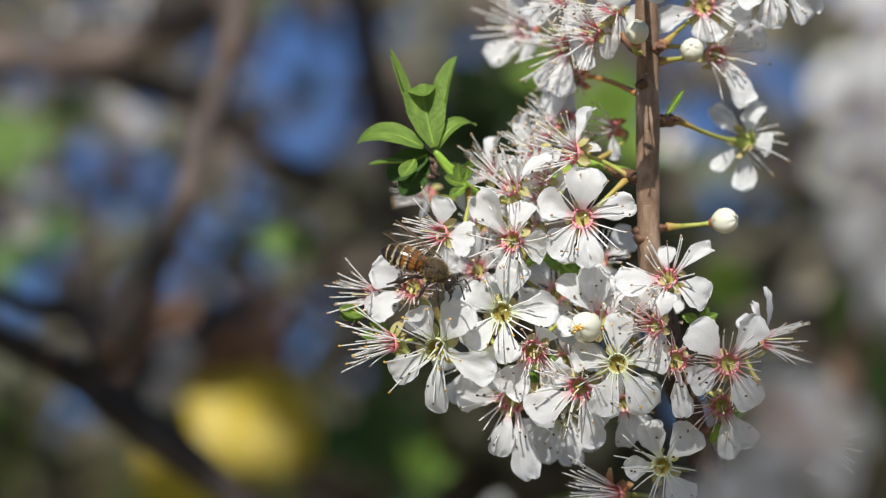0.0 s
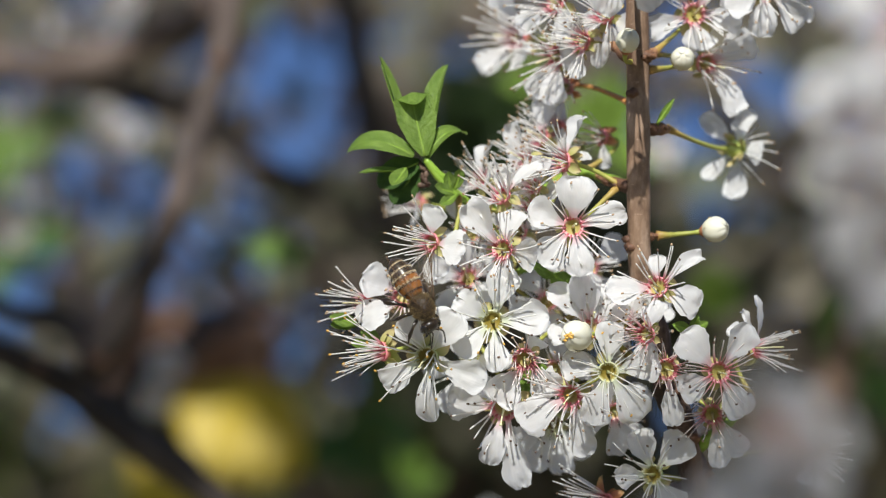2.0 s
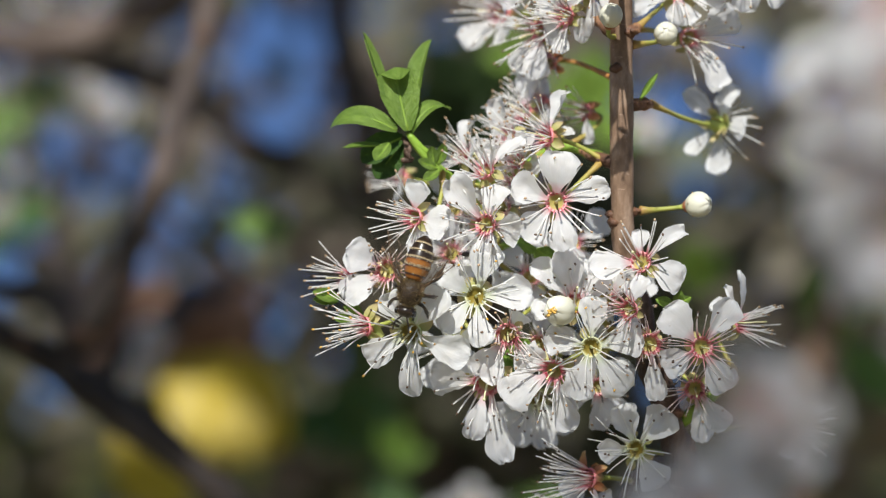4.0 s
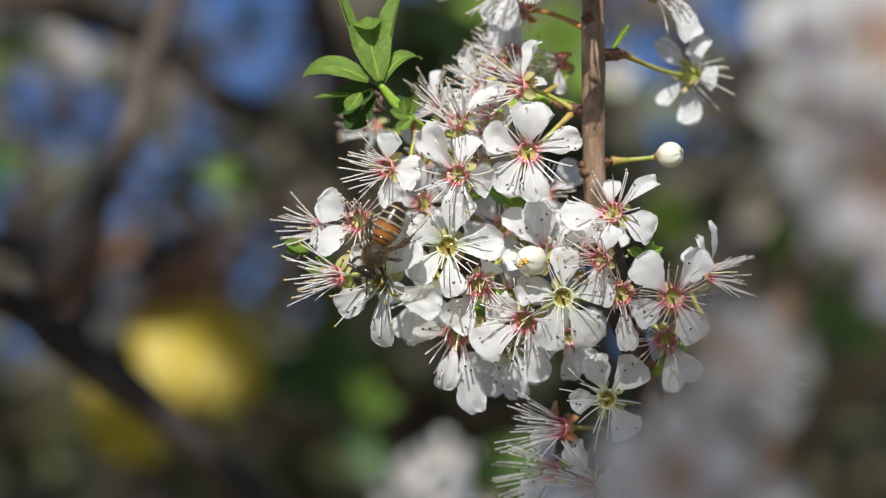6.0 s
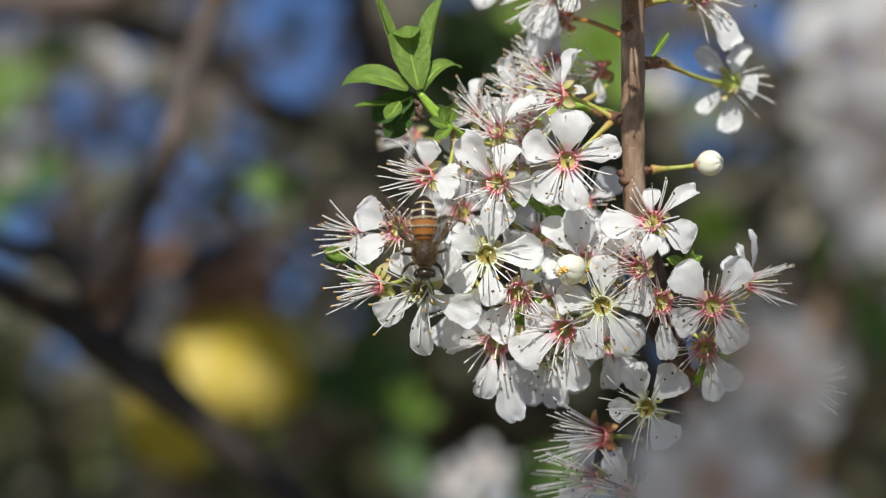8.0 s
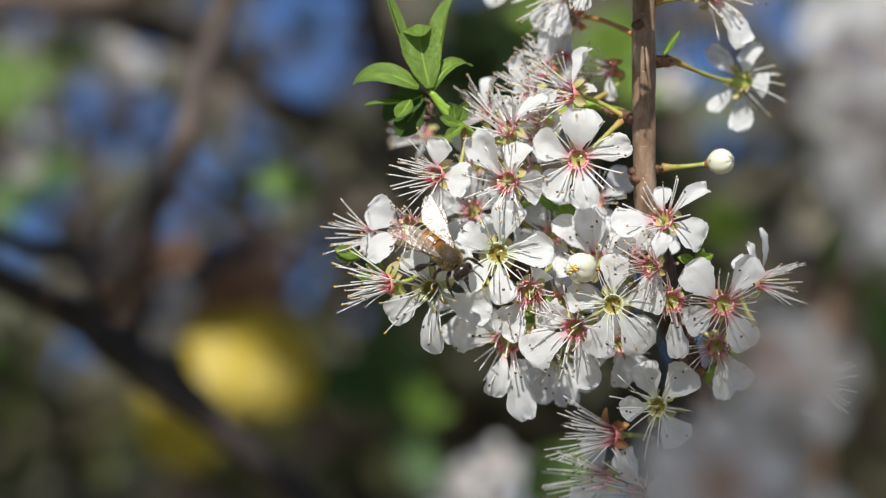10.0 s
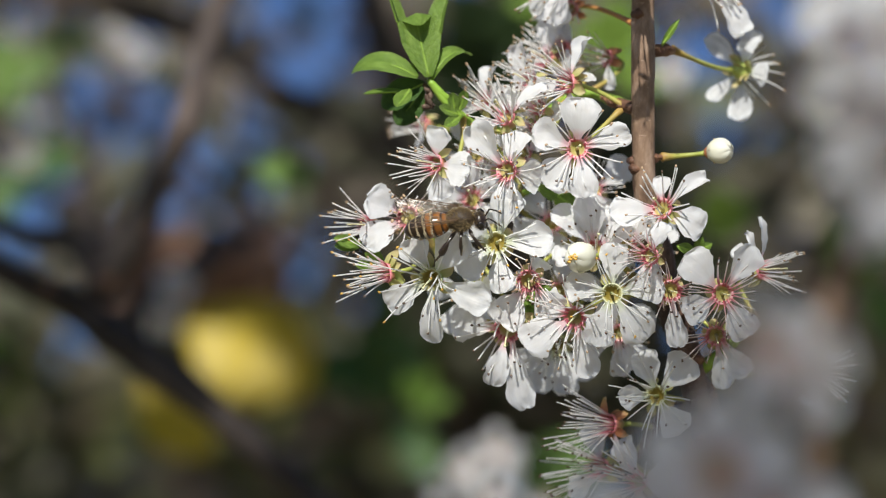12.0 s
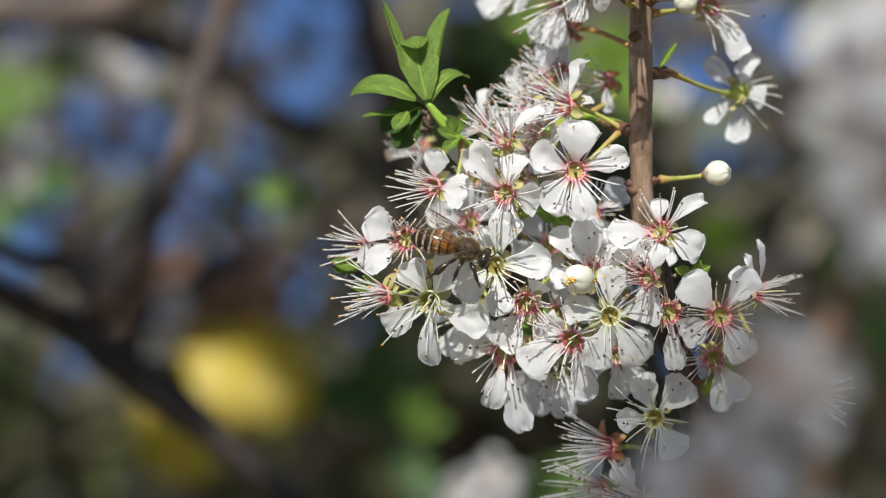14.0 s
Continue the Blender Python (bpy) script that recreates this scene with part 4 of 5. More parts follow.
blossom(30.4, -7.0, -20.0, 8.5, (0.02, -1.00, -0.02), ((0.5, 9.1, -0.5, 5.2), (-8.2, 2.2, 0, 6.4), (-3.6, -9.0, -0.5, 5.8), (6.0, -8.2, -0.5, 6.2), (9.0, 2.2, 0, 5.8)), 'g', stamens=20, spread=(58, 86), anthers='dty', cup=1.25)
blossom(39.3, -3.0, -5.2, 9.3, (-0.42, -0.84, 0.34), ((8.6, 4.9, 2.5, 4.3), (7.6, -3.8, 0.5, 6.0), (0.3, 5.8, 2, 3.8), (-9.2, -1.2, -2, 5.4), (-0.8, -6.6, -1.5, 4.4)), 'p', stamens=20, spread=(10, 55))
blossom(-1.3, -5.0, -17.6, 10.3, (-0.30, -0.93, -0.22), ((-3.2, 7.6, 0, 7.0), (5.8, 8.2, -2.5, 7.0), (10.8, -4.0, -2, 6.4), (0.8, -11.3, -0.5, 5.2), (-7.8, -4.6, 0.5, 5.2)), 'g', stamens=20, spread=(8, 55), long=(0.6, 0.98), anthers='yyd')
blossom(12.0, -4.0, 1.4, 9.1, (-0.42, -0.91, 0.05), ((-6.2, 8.6, -0.5, 6.6), (6.2, -0.6, -1, 7.0, 26), (1.6, -6.4, 0, 5.6), (3.0, 6.6, 3, 5.6)), 'p', stamens=26, spread=(15, 70))
blossom(40.9, -4.0, -19.7, 7.9, (0.05, -1.00, 0.00), ((1.4, -10.0, -0.5, 3.9), (-4.6, 4.2, 2.5, 5.5)), 'p', stamens=36, spread=(5, 70), long=(0.4, 0.75), anthers='d', cup=1.55)
blossom(49.6, -8.0, -20.0, 7.8, (0.05, -1.00, 0.00), ((-7.2, 6.4, -0.5, 7.0, 18), (5.4, 8.4, -1, 5.2), (-7.0, -3.6, 0, 5.6), (4.5, -7.6, 0, 6.0)), 'p', stamens=24, spread=(40, 82), anthers='d', cup=1.5)
blossom(36.9, -8.0, -13.4, 6.1, (-0.55, -0.83, 0.05), (60,), 'p', lift=0, stamens=36, spread=(5, 60), long=(0.7, 1.05), cup=1.8)
blossom(16.0, -2.0, -18.0, 7.8, (-0.10, -0.96, -0.25), ((-5.2, -7.6, 0.5, 7.2), (5.2, -5.6, 1, 7.4), (2.4, 4.2, 3, 4.8)), 'p', stamens=38, spread=(5, 62), long=(0.35, 0.75), cup=1.7)
blossom(28.2, 3.0, -12.6, 9.3, (-0.05, -0.83, 0.55), ((-8.0, 7.0, -3, 5.4), (-1.6, 10.0, -1.5, 6.4), (6.0, 5.0, -2, 5.6), (-7.6, -2.0, -3, 5.0)), 'p', stamens=24, spread=(10, 55), anthers='d')
blossom(33.9, 4.0, -11.5, 8.1, (0.10, -0.79, 0.60), (70, 120, 30), 'p', lift=20, stamens=18, spread=(10, 50), anthers='d')
blossom(6.3, 14.0, -3.8, 8.7, (-0.25, -0.90, 0.35), (20, 95, 165, 240, 310), 'p', lift=14, stamens=20)
blossom(20.9, 16.0, -8.2, 8.7, (0.10, -0.95, 0.30), (60, 130, 200, 280, 350), 'p', lift=12, stamens=18)
blossom(6.3, 12.0, -20.5, 8.9, (-0.20, -0.96, -0.20), (30, 100, 175, 245, 320), 'g', lift=10, stamens=16)
blossom(22.2, 12.0, -20.5, 8.6, (-0.10, -0.99, -0.10), (10, 85, 160, 230, 300), 'p', lift=10, stamens=16)
blossom(36.3, 14.0, -12.3, 8.3, (0.20, -0.96, 0.20), (20, 90, 160, 235, 305), 'p', lift=12, stamens=14)
blossom(32.9, 10.0, -28.1, 8.0, (0.10, -0.97, -0.20), (200, 260, 310, 40, 120), 'p', lift=12, stamens=16)
blossom(28.8, 18.0, -2.0, 8.1, (0.10, -0.99, 0.10), (200, 260, 310, 40, 120), 'p', lift=12, stamens=16)
blossom(6.9, 18.0, 4.3, 7.7, (-0.30, -0.95, 0.10), (200, 265, 320, 40, 120), 'p', lift=12, stamens=16)
blossom(-0.6, 0.0, 2.7, 8.4, (-0.72, -0.69, 0.10), ((1.2, 6.6, -1, 5.9), (6.4, -1.4, -2, 6.8), (2.2, -6.2, 0, 4.8)), 'p', stamens=22, spread=(5, 48), long=(0.75, 1.1))
blossom(-5.4, 2.0, -6.8, 8.2, (-0.30, -0.92, 0.22), ((-7.2, 3.6, -2.5, 6.2), (-7.6, -5.0, -2.5, 5.8)), 'p', stamens=40, spread=(0, 70), long=(0.25, 0.65), cup=1.5)
blossom(-12.5, 4.0, -8.2, 7.4, (-0.90, -0.43, 0.02), (), 'p', stamens=24, spread=(3, 56), long=(0.7, 1.2), anthers='t', cup=1.15, sepals=False)
blossom(-9.0, -2.0, -16.6, 8.0, (-0.90, -0.43, -0.08), (), 'p', stamens=26, spread=(3, 54), long=(0.7, 1.25), anthers='tty', cup=1.15, bracts=((1.7, 4.2, -1, 3.4, 'g'), (2.9, -1.6, -1.5, 3.6, 'y')))
blossom(-2.9, 40.0, 10.6, 7.3, (-0.85, -0.49, 0.20), (80, 300), 'p', lift=30, stamens=22, spread=(5, 45), long=(0.75, 1.0))
blossom(23.2, 2.0, 17.0, 8.5, (-0.88, -0.45, 0.15), ((3.2, 8.6, -0.5, 4.0), (4.8, 0.8, 1, 4.0), (1.0, -5.0, -1, 3.8)), 'p', stamens=26, spread=(5, 48), long=(0.75, 1.05), bracts=((2.6, -2.2, -0.5, 2.0, 'y'), (3.2, 1.6, -0.5, 1.8, 'g')))
blossom(12.1, 1.0, 10.9, 8.2, (-0.50, -0.60, 0.62), ((7.6, 5.2, 1, 4.2), (-5.0, -2.0, -2, 4.4)), 'p', stamens=28, spread=(5, 50), long=(0.75, 1.05))
blossom(18.1, 6.0, 12.8, 6.7, (-0.60, -0.72, 0.35), (30, 160), 'p', lift=20, stamens=22, spread=(5, 50), long=(0.7, 1.0))
blossom(23.4, 24.0, 23.9, 9.0, (-0.88, -0.40, 0.25), (80, 300), 'p', lift=25, stamens=26, spread=(5, 40), long=(0.75, 1.05), red=True)
blossom(31.3, 20.0, 22.4, 7.3, (-0.85, -0.52, 0.10), (300,), 'p', lift=20, stamens=18, spread=(5, 35), long=(0.7, 0.95), sepals=True, red=True)
blossom(16.9, 12.0, 17.4, 7.8, (-0.75, -0.56, 0.35), (80, 300, 200), 'p', lift=25, stamens=28, spread=(5, 50), long=(0.7, 1.05), anthers='t')
blossom(20.0, 18.0, 22.2, 7.5, (-0.80, -0.52, 0.30), (70, 200), 'p', lift=25, stamens=28, spread=(5, 48), long=(0.7, 1.05), anthers='t')
blossom(8.7, 14.0, 14.1, 7.2, (-0.70, -0.55, 0.45), (60, 330, 180), 'p', lift=20, stamens=26, spread=(5, 50), long=(0.7, 1.0), anthers='t')
blossom(15.5, 12.0, 4.7, 7.8, (-0.40, -0.87, 0.30), (20, 95, 165, 300), 'p', lift=18, stamens=22, spread=(5, 50))
blossom(17.9, 8.0, 9.3, 7.3, (-0.50, -0.77, 0.40), (100, 160, 10, 300), 'p', lift=22, stamens=24, spread=(5, 50), anthers='t')
blossom(56.6, 22.0, 20.2, 8.2, (0.75, 0.66, 0.02), ((-6.2, 6.6, 2, 4.6), (1.4, 8.0, 1, 4.8), (-6.2, -5.2, 2, 3.6), (-1.4, -9.2, 0, 4.8), (4.6, -0.8, -2, 5.0)), 'g', stamens=14, spread=(10, 55), long=(0.7, 1.05), foot=(42.1, 7.0, 23.3), anthers='t', bracts=((-1.8, 1.6, -2.2, 3.0, 'g'), (1.6, 1.2, -2.4, 2.8, 'y'), (-0.4, -2.2, -2.2, 3.0, 'g')))
blossom(57.6, 2.0, -16.2, 8.4, (0.88, -0.47, 0.08), ((-0.6, 9.4, 0, 4.6), (-3.6, 6.2, -2.5, 5.6), (-5.6, 3.0, -1, 4.6)), 'p', stamens=20, spread=(3, 38), long=(0.6, 1.02), anthers='t')
blossom(49.6, 2.0, -28.0, 7.6, (-0.12, -0.97, -0.22), ((1.6, -9.6, 0, 3.8), (6.0, -6.5, 0, 5.0)), 'p', stamens=24, spread=(15, 75), anthers='dt', cup=1.5)
blossom(69.0, 10.0, -35.0, 7.6, (0.80, -0.60, 0.00), ((-3.0, -5.5, -1, 4.5), (-1.6, 5.4, 0, 4.6)), 'p', stamens=22, spread=(5, 45), long=(0.6, 1.0), foot=(51.0, 9.0, -36.5))
blossom(12.5, 2.0, -26.8, 11.3, (-0.20, -0.89, -0.40), ((-3.0, -10.0, -1.5, 4.4), (3.4, -14.4, 0, 4.6), (-10.0, 1.6, 1, 6.0), (-3.6, 4.0, 4, 5)), 'p', stamens=22, spread=(10, 60), long=(0.5, 0.85), anthers='d', cup=1.3)
blossom(24.0, -3.0, -24.4, 9.5, (-0.35, -0.92, -0.20), ((-9.2, -5.0, -1.5, 6.6), (3.6, -10.5, 0, 5.4), (-5.5, 2.6, 2, 6.5)), 'p', stamens=26, spread=(10, 60), long=(0.55, 0.95), anthers='dt')
blossom(21.8, 14.0, -30.4, 9.5, (0.00, -0.89, -0.45), (245, 282, 325, 200), 'g', wide=0.75, lift=20, stamens=12, spread=(5, 45), anthers='d')
blossom(38.8, 1.0, -38.6, 9.0, (-0.45, -0.89, 0.10), ((-2.2, 8.2, 0, 5.2), (6.6, 6.8, 0.5, 6.4), (4.8, -6.6, -1, 6.0), (-6.6, 0, -2, 4.4)), 'g', stamens=20, spread=(8, 55), long=(0.7, 1.05), anthers='d')
blossom(31.1, 6.0, -44.2, 8.5, (-0.88, -0.47, 0.05), ((4.2, -8.4, -1, 4.8),), 'p', stamens=30, spread=(3, 42), long=(0.9, 1.45), anthers='d', red=True, bracts=((-1.6, 4.6, 0, 2.6, 'p'),))
blossom(30.0, 12.0, -52.9, 8.6, (-0.80, -0.60, 0.00), (230, 100), 'p', lift=20, stamens=30, spread=(3, 50), long=(0.9, 1.4), anthers='d')
blossom(36.0, 4.0, -54.4, 8.5, (-0.70, -0.70, 0.15), (100, 280, 0), 'p', lift=15, stamens=26, spread=(5, 55), long=(0.8, 1.2), anthers='d')
blossom(26.8, 6.0, 38.9, 8.1, (-0.75, -0.66, 0.05), ((4.6, -3.2, -1, 5.4), (2.6, 5.2, 0, 4.6), (-1.0, -7.0, -1, 3.6)), 'p', stamens=30, spread=(5, 55), long=(0.7, 1.15))
blossom(30.7, 4.0, 43.5, 8.6, (-0.60, -0.76, 0.25), ((5.2, -2.4, -1, 5.2), (-1.5, 7.5, 0, 5.5), (2, -6, 0, 4.5)), 'p', stamens=28, spread=(5, 55), long=(0.7, 1.1))
blossom(47.6, 12.0, 44.5, 10.1, (0.05, -0.99, 0.12), ((-10.2, -3.6, -1, 4.8), (0.6, -6.8, -2, 6.6), (8.8, -1.6, -1, 5.4), (4.5, 7.5, 0, 6.0), (-5, 7.5, 0, 6.0)), 'p', stamens=22, spread=(20, 65))
blossom(50.4, 17.0, 35.9, 9.2, (0.45, -0.86, -0.25), ((8.6, 4.8, -1, 6.2), (5.2, -9.8, -1, 5.4), (-1, 6, 3, 5.5)), 'p', stamens=22, spread=(5, 55), long=(0.6, 1.0), foot=(39.2, 4.0, 36.5))
blossom(22.3, 14.0, 46.7, 9.3, (-0.70, -0.69, 0.20), (100, 200, 300, 20), 'p', lift=15, stamens=28, spread=(5, 55), long=(0.7, 1.1))
blossom(16.4, 36.0, 42.6, 10.3, (-0.85, -0.53, 0.00), (90, 250, 320), 'p', lift=25, stamens=28, spread=(5, 50), long=(0.7, 1.1))
blossom(22.5, 16.0, 37.0, 9.4, (-0.75, -0.61, -0.25), (250, 300, 20), 'p', lift=15, stamens=28, spread=(5, 55), long=(0.7, 1.1))
blossom(24.8, 24.0, 31.9, 7.4, (-0.70, -0.69, -0.20), (280,), 'p', lift=15, stamens=20, spread=(5, 50), long=(0.6, 1.0), foot=(35.9, 3.0, 27.1), stalk_mat=STALK_ORANGE, red=True)
# two blossoms added above the view to throw shade on the twig
blossom(32.7, -20.0, 48.8, 8.6, (-0.20, -0.96, -0.20), (20, 92, 164, 236, 308), 'p', lift=12, stamens=20, foot=(36.0, 4.0, 53.6))
blossom(33.7, -32.0, 52.4, 8.5, (0.20, -0.93, -0.30), (10, 82, 154, 226, 298), 'p', lift=12, stamens=20, foot=(36.0, 4.0, 59.7))
blossom(60.6, 10.0, 49.3, 9.7, (0.30, -0.91, -0.30), (200, 260, 320), 'p', lift=10, stamens=20)

# ---- buds ----
bud(50.2, 2.0, 5.0, 2.31, (0.75, -0.65, 0.12), (40.0, 4.0, 3.9))
bud(44.7, 5.0, 35.7, 2.13, (-0.10, -0.98, 0.15), (38.4, 3.0, 33.5))
bud(34.0, -5.0, 38.0, 2.07, (0.10, -0.65, 0.75), (35.9, 3.0, 35.2))
bud(24.8, -9.0, -13.6, 2.64, (-0.55, -0.83, -0.05), (35.5, 10.0, -17.8), opened=True, label='plump cream bud just opening with yellow anthers')

# ---- leaves ----
leaf_shoot()
leaf_tuft((45.9, 0.0, -13.1), [(-0.9, -0.2, 0.3), (0.2, -0.5, 0.7), (0.8, -0.3, 0.5)], 4.0, 0.24)
leaf_tuft((-13.5, 4.0, -12.0), [(-0.9, -0.2, 0.25), (-0.8, 0.0, 0.0)], 5.5, 0.22)
leaf_tuft((-9.5, 4.0, -15.0), [(-0.9, -0.3, -0.1), (-0.6, -0.5, 0.3)], 5.5, 0.24)
leaf_tuft((39.8, 4.0, 23.5), [(0.6, -0.1, 0.9)], 6.0, 0.10)
leaf_tuft((21.5, 8.0, -3.0), [(-0.5, -0.5, 0.2), (0.5, -0.6, -0.4)], 6.0, 0.3)
leaf_tuft((14.4, 10.0, -20.4), [(0.6, -0.3, -0.6), (0.9, -0.2, -0.1)], 8.0, 0.25)

# ---- the bee ----
bee = honey_bee()

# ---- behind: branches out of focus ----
# one branch in two barks: paler where sunlit, darker where shaded
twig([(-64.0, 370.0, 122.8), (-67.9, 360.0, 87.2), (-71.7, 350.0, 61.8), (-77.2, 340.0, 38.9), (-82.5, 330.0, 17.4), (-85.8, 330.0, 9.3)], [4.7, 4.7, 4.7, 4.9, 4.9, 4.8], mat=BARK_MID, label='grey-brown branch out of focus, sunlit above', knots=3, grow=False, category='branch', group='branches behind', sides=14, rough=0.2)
twig([(-84.5, 332.0, 12.9), (-88.6, 330.0, 3.8), (-98.6, 330.0, -16.2), (-111.0, 330.0, -38.2)], [4.75, 4.8, 5.2, 5.6], mat=BARK_FAR_SHADED, label='lower part of the branch out of focus, bark darkened as in shade', knots=3, grow=False, category='branch', group='branches behind', sides=14, rough=0.2)
twig([(-176.8, 280.0, -10.0), (-149.2, 310.0, -22.8), (-129.7, 320.0, -34.1), (-115.6, 330.0, -43.0), (-104.3, 330.0, -51.4), (-88.8, 330.0, -62.5), (-72.0, 330.0, -76.0), (-54.0, 330.0, -92.0), (-28.2, 330.0, -116.5)], [4.6, 4.6, 5.0, 6.0, 6.9, 6.2, 5.5, 5.1, 5.0], mat=BARK_FAR_SHADED, label='forked branch out of focus, bark darkened as in shade', knots=3, grow=False, category='branch', group='branches behind', sides=14, rough=0.2)
twig([(-188.5, 370.0, 0.2), (-150.1, 350.0, -12.9), (-131.5, 340.0, -19.2), (-117.8, 335.0, -22.7), (-108.8, 330.0, -36.2)], [2.96, 2.96, 3.33, 3.33, 3.7], mat=BARK_FAR_SHADED, label='thin dark branch out of focus', knots=3, grow=False, category='branch', group='branches behind', sides=14, rough=0.2)
twig([(-297.9, 760.0, 101.1), (-229.7, 750.0, 98.8), (-188.0, 740.0, 95.1), (-152.7, 730.0, 102.7), (-123.5, 720.0, 113.0), (-83.1, 700.0, 136.9)], [8, 8, 8, 8, 7.5, 7], mat=BARK_GREY, label='pale pinkish-brown branch far out of focus', knots=3, grow=False, category='branch', group='branches behind', sides=14, rough=0.2)
twig([(-194.9, 800.0, 98.6), (-165.1, 800.0, 89.7), (-135.3, 800.0, 77.8), (-102.5, 800.0, 56.9), (-66.8, 800.0, 36.1), (-25.4, 820.0, 12.4)], [9, 9, 8, 7, 6, 5], mat=BARK_FAR_SHADED, label='dark branch far out of focus', knots=3, grow=False, category='branch', group='branches behind', sides=14, rough=0.2)
twig([(-86.0, 370.0, 7.9), (-75.5, 370.0, -1.7), (-64.8, 380.0, -11.4), (-44.0, 390.0, -23.4)], [1.33, 1.33, 1.18, 1.04], mat=BARK_FAR_SHADED, label='thin dark branch out of focus', knots=3, grow=False, category='branch', group='branches behind', sides=14, rough=0.2)
twig([(-148.7, 700.0, -68.0), (-126.2, 740.0, -45.8), (-108.0, 770.0, -33.0), (-92.0, 800.0, -27.0)], [9, 8, 6, 4], mat=BARK_FAR_SHADED, label='brown branch far out of focus', knots=3, grow=False, category='branch', group='branches behind', sides=14, rough=0.2)
twig([(-52.0, 900.0, 158.5), (-40.5, 900.0, 103.6), (-28.3, 900.0, 50.5), (-20.7, 900.0, 12.6), (-14.0, 900.0, -20.0)], [9, 9, 8, 6, 4], mat=BARK_FAR_SHADED, label='brown branch far out of focus', knots=3, grow=False, category='branch', group='branches behind', sides=14, rough=0.2)
twig([(-165.8, 620.0, -7.4), (-154.1, 610.0, -29.9), (-147.6, 600.0, -51.9)], [4, 5, 6], mat=BARK_GREY, label='pale short branch out of focus', knots=3, grow=False, category='branch', group='branches behind', sides=14, rough=0.2)

# ---- behind: leaves ----
SKY_GAPS = [(-22.5, 29, 12.5, 17), (-38, 36, 5, 6), (-37, 4, 12.5, 10), (-19.5, -14, 8, 8.5), (-66, -29, 8, 4.5), (-76, -15, 5, 3.5), (50, 10, 6, 5.5), (44, 22, 4, 9),
            (57, 31, 7, 6), (-15, 20, 4, 8), (-59, 13, 8, 5)]
thicket('dark_foliage', 'dark shaded brown and green thicket with sky gaps', (-125, 125, -75, 65), (1900, 3000), 2900, 66,
        SKY_GAPS + [(-58, 12, 12, 8), (-72, -3, 6, 5)],
        [(0.0, (0.21, 0.165, 0.135)), (0.35, (0.14, 0.16, 0.085)), (0.7, (0.30, 0.23, 0.20)), (1.0, (0.21, 0.215, 0.14))], 3)
# the low olive colour stands in for shade behind the cluster
thicket('shaded_foliage', 'olive leaves far behind the cluster, darkened as in shade', (-25, 84, -50, 14), (2000, 2900), 900, 60, SKY_GAPS,
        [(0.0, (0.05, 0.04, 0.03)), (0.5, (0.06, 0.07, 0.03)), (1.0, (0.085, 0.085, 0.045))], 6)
thicket('bare_thicket', 'thin grey-brown twigs and dry leaves far behind', (-125, 125, -75, 65), (1700, 2600), 560, 64, SKY_GAPS,
        [(0.0, (0.11, 0.08, 0.07)), (0.5, (0.19, 0.14, 0.12)), (1.0, (0.15, 0.13, 0.09))], 5)
thicket('brown_thicket', 'warm brown dry leaves far behind the fork of the branch', (-56, -30, -23, -10), (1600, 2000), 110, 55, [],
        [(0.0, (0.24, 0.13, 0.085)), (1.0, (0.30, 0.19, 0.13))], 15)
thicket('brown_thicket', 'dull brown dry leaves far behind the blossoms', (52, 92, -64, -24), (1600, 2200), 340, 60, [],
        [(0.0, (0.38, 0.26, 0.18)), (0.5, (0.27, 0.28, 0.13)), (1.0, (0.34, 0.25, 0.17))], 16)
# two patches whose leaf colour carries the deep shade between blossoms
thicket('green_shade', 'green leaves far behind the cluster, coloured deep as in shade', (-1, 17, 7, 34), (1500, 1900), 110, 48, [],
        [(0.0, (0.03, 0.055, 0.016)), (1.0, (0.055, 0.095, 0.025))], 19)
thicket('green_shade', 'leaves far behind the upright twig, coloured near black as in shade', (25, 40, -3, 15), (1500, 1900), 90, 46, [],
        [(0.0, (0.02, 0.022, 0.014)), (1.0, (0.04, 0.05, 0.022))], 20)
# leaves whose colour stands for the shade low in the undergrowth
thicket('dark_undergrowth', 'green and brown leaves of the undergrowth, coloured for its shade', (-86, 4, -64, -26), (2000, 2900), 760, 62, [(-66, -29, 8, 4.5)],
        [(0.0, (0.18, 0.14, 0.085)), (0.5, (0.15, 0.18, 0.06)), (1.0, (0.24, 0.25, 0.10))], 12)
thicket('fine_twigs', 'thin dark twigs and buds against the sky', (-48, -8, -22, 48), (1500, 2100), 105, 34, [],
        [(0.0, (0.035, 0.03, 0.032)), (0.6, (0.06, 0.048, 0.05)), (1.0, (0.04, 0.05, 0.03))], 18)
leaf_spray((-69.5, 450.0, 4.4), [(0.95, -0.2, -0.2)], 24.0, 0.24, LEAF_MID, 'fresh green leaves out of focus behind the cluster', 'leaf sprays behind')
leaf_spray((-251.4, 900.0, 81.0), [(-0.3, -0.2, -0.8), (0.2, -0.2, -0.9)], 50.0, 0.25, LEAF_MID, 'fresh green leaves out of focus behind the cluster', 'leaf sprays behind')
leaf_spray((-224.0, 900.0, 87.5), [(-0.1, -0.2, -0.8), (0.7, -0.2, -0.4)], 40.0, 0.20, LEAF_MID, 'fresh green leaves out of focus behind the cluster', 'leaf sprays behind')
leaf_spray((-243.4, 900.0, 6.8), [(-0.3, -0.2, -0.6), (0.7, -0.2, 0.1)], 45.0, 0.30, LEAF_DARK, 'fresh green leaves out of focus behind the cluster', 'leaf sprays behind')
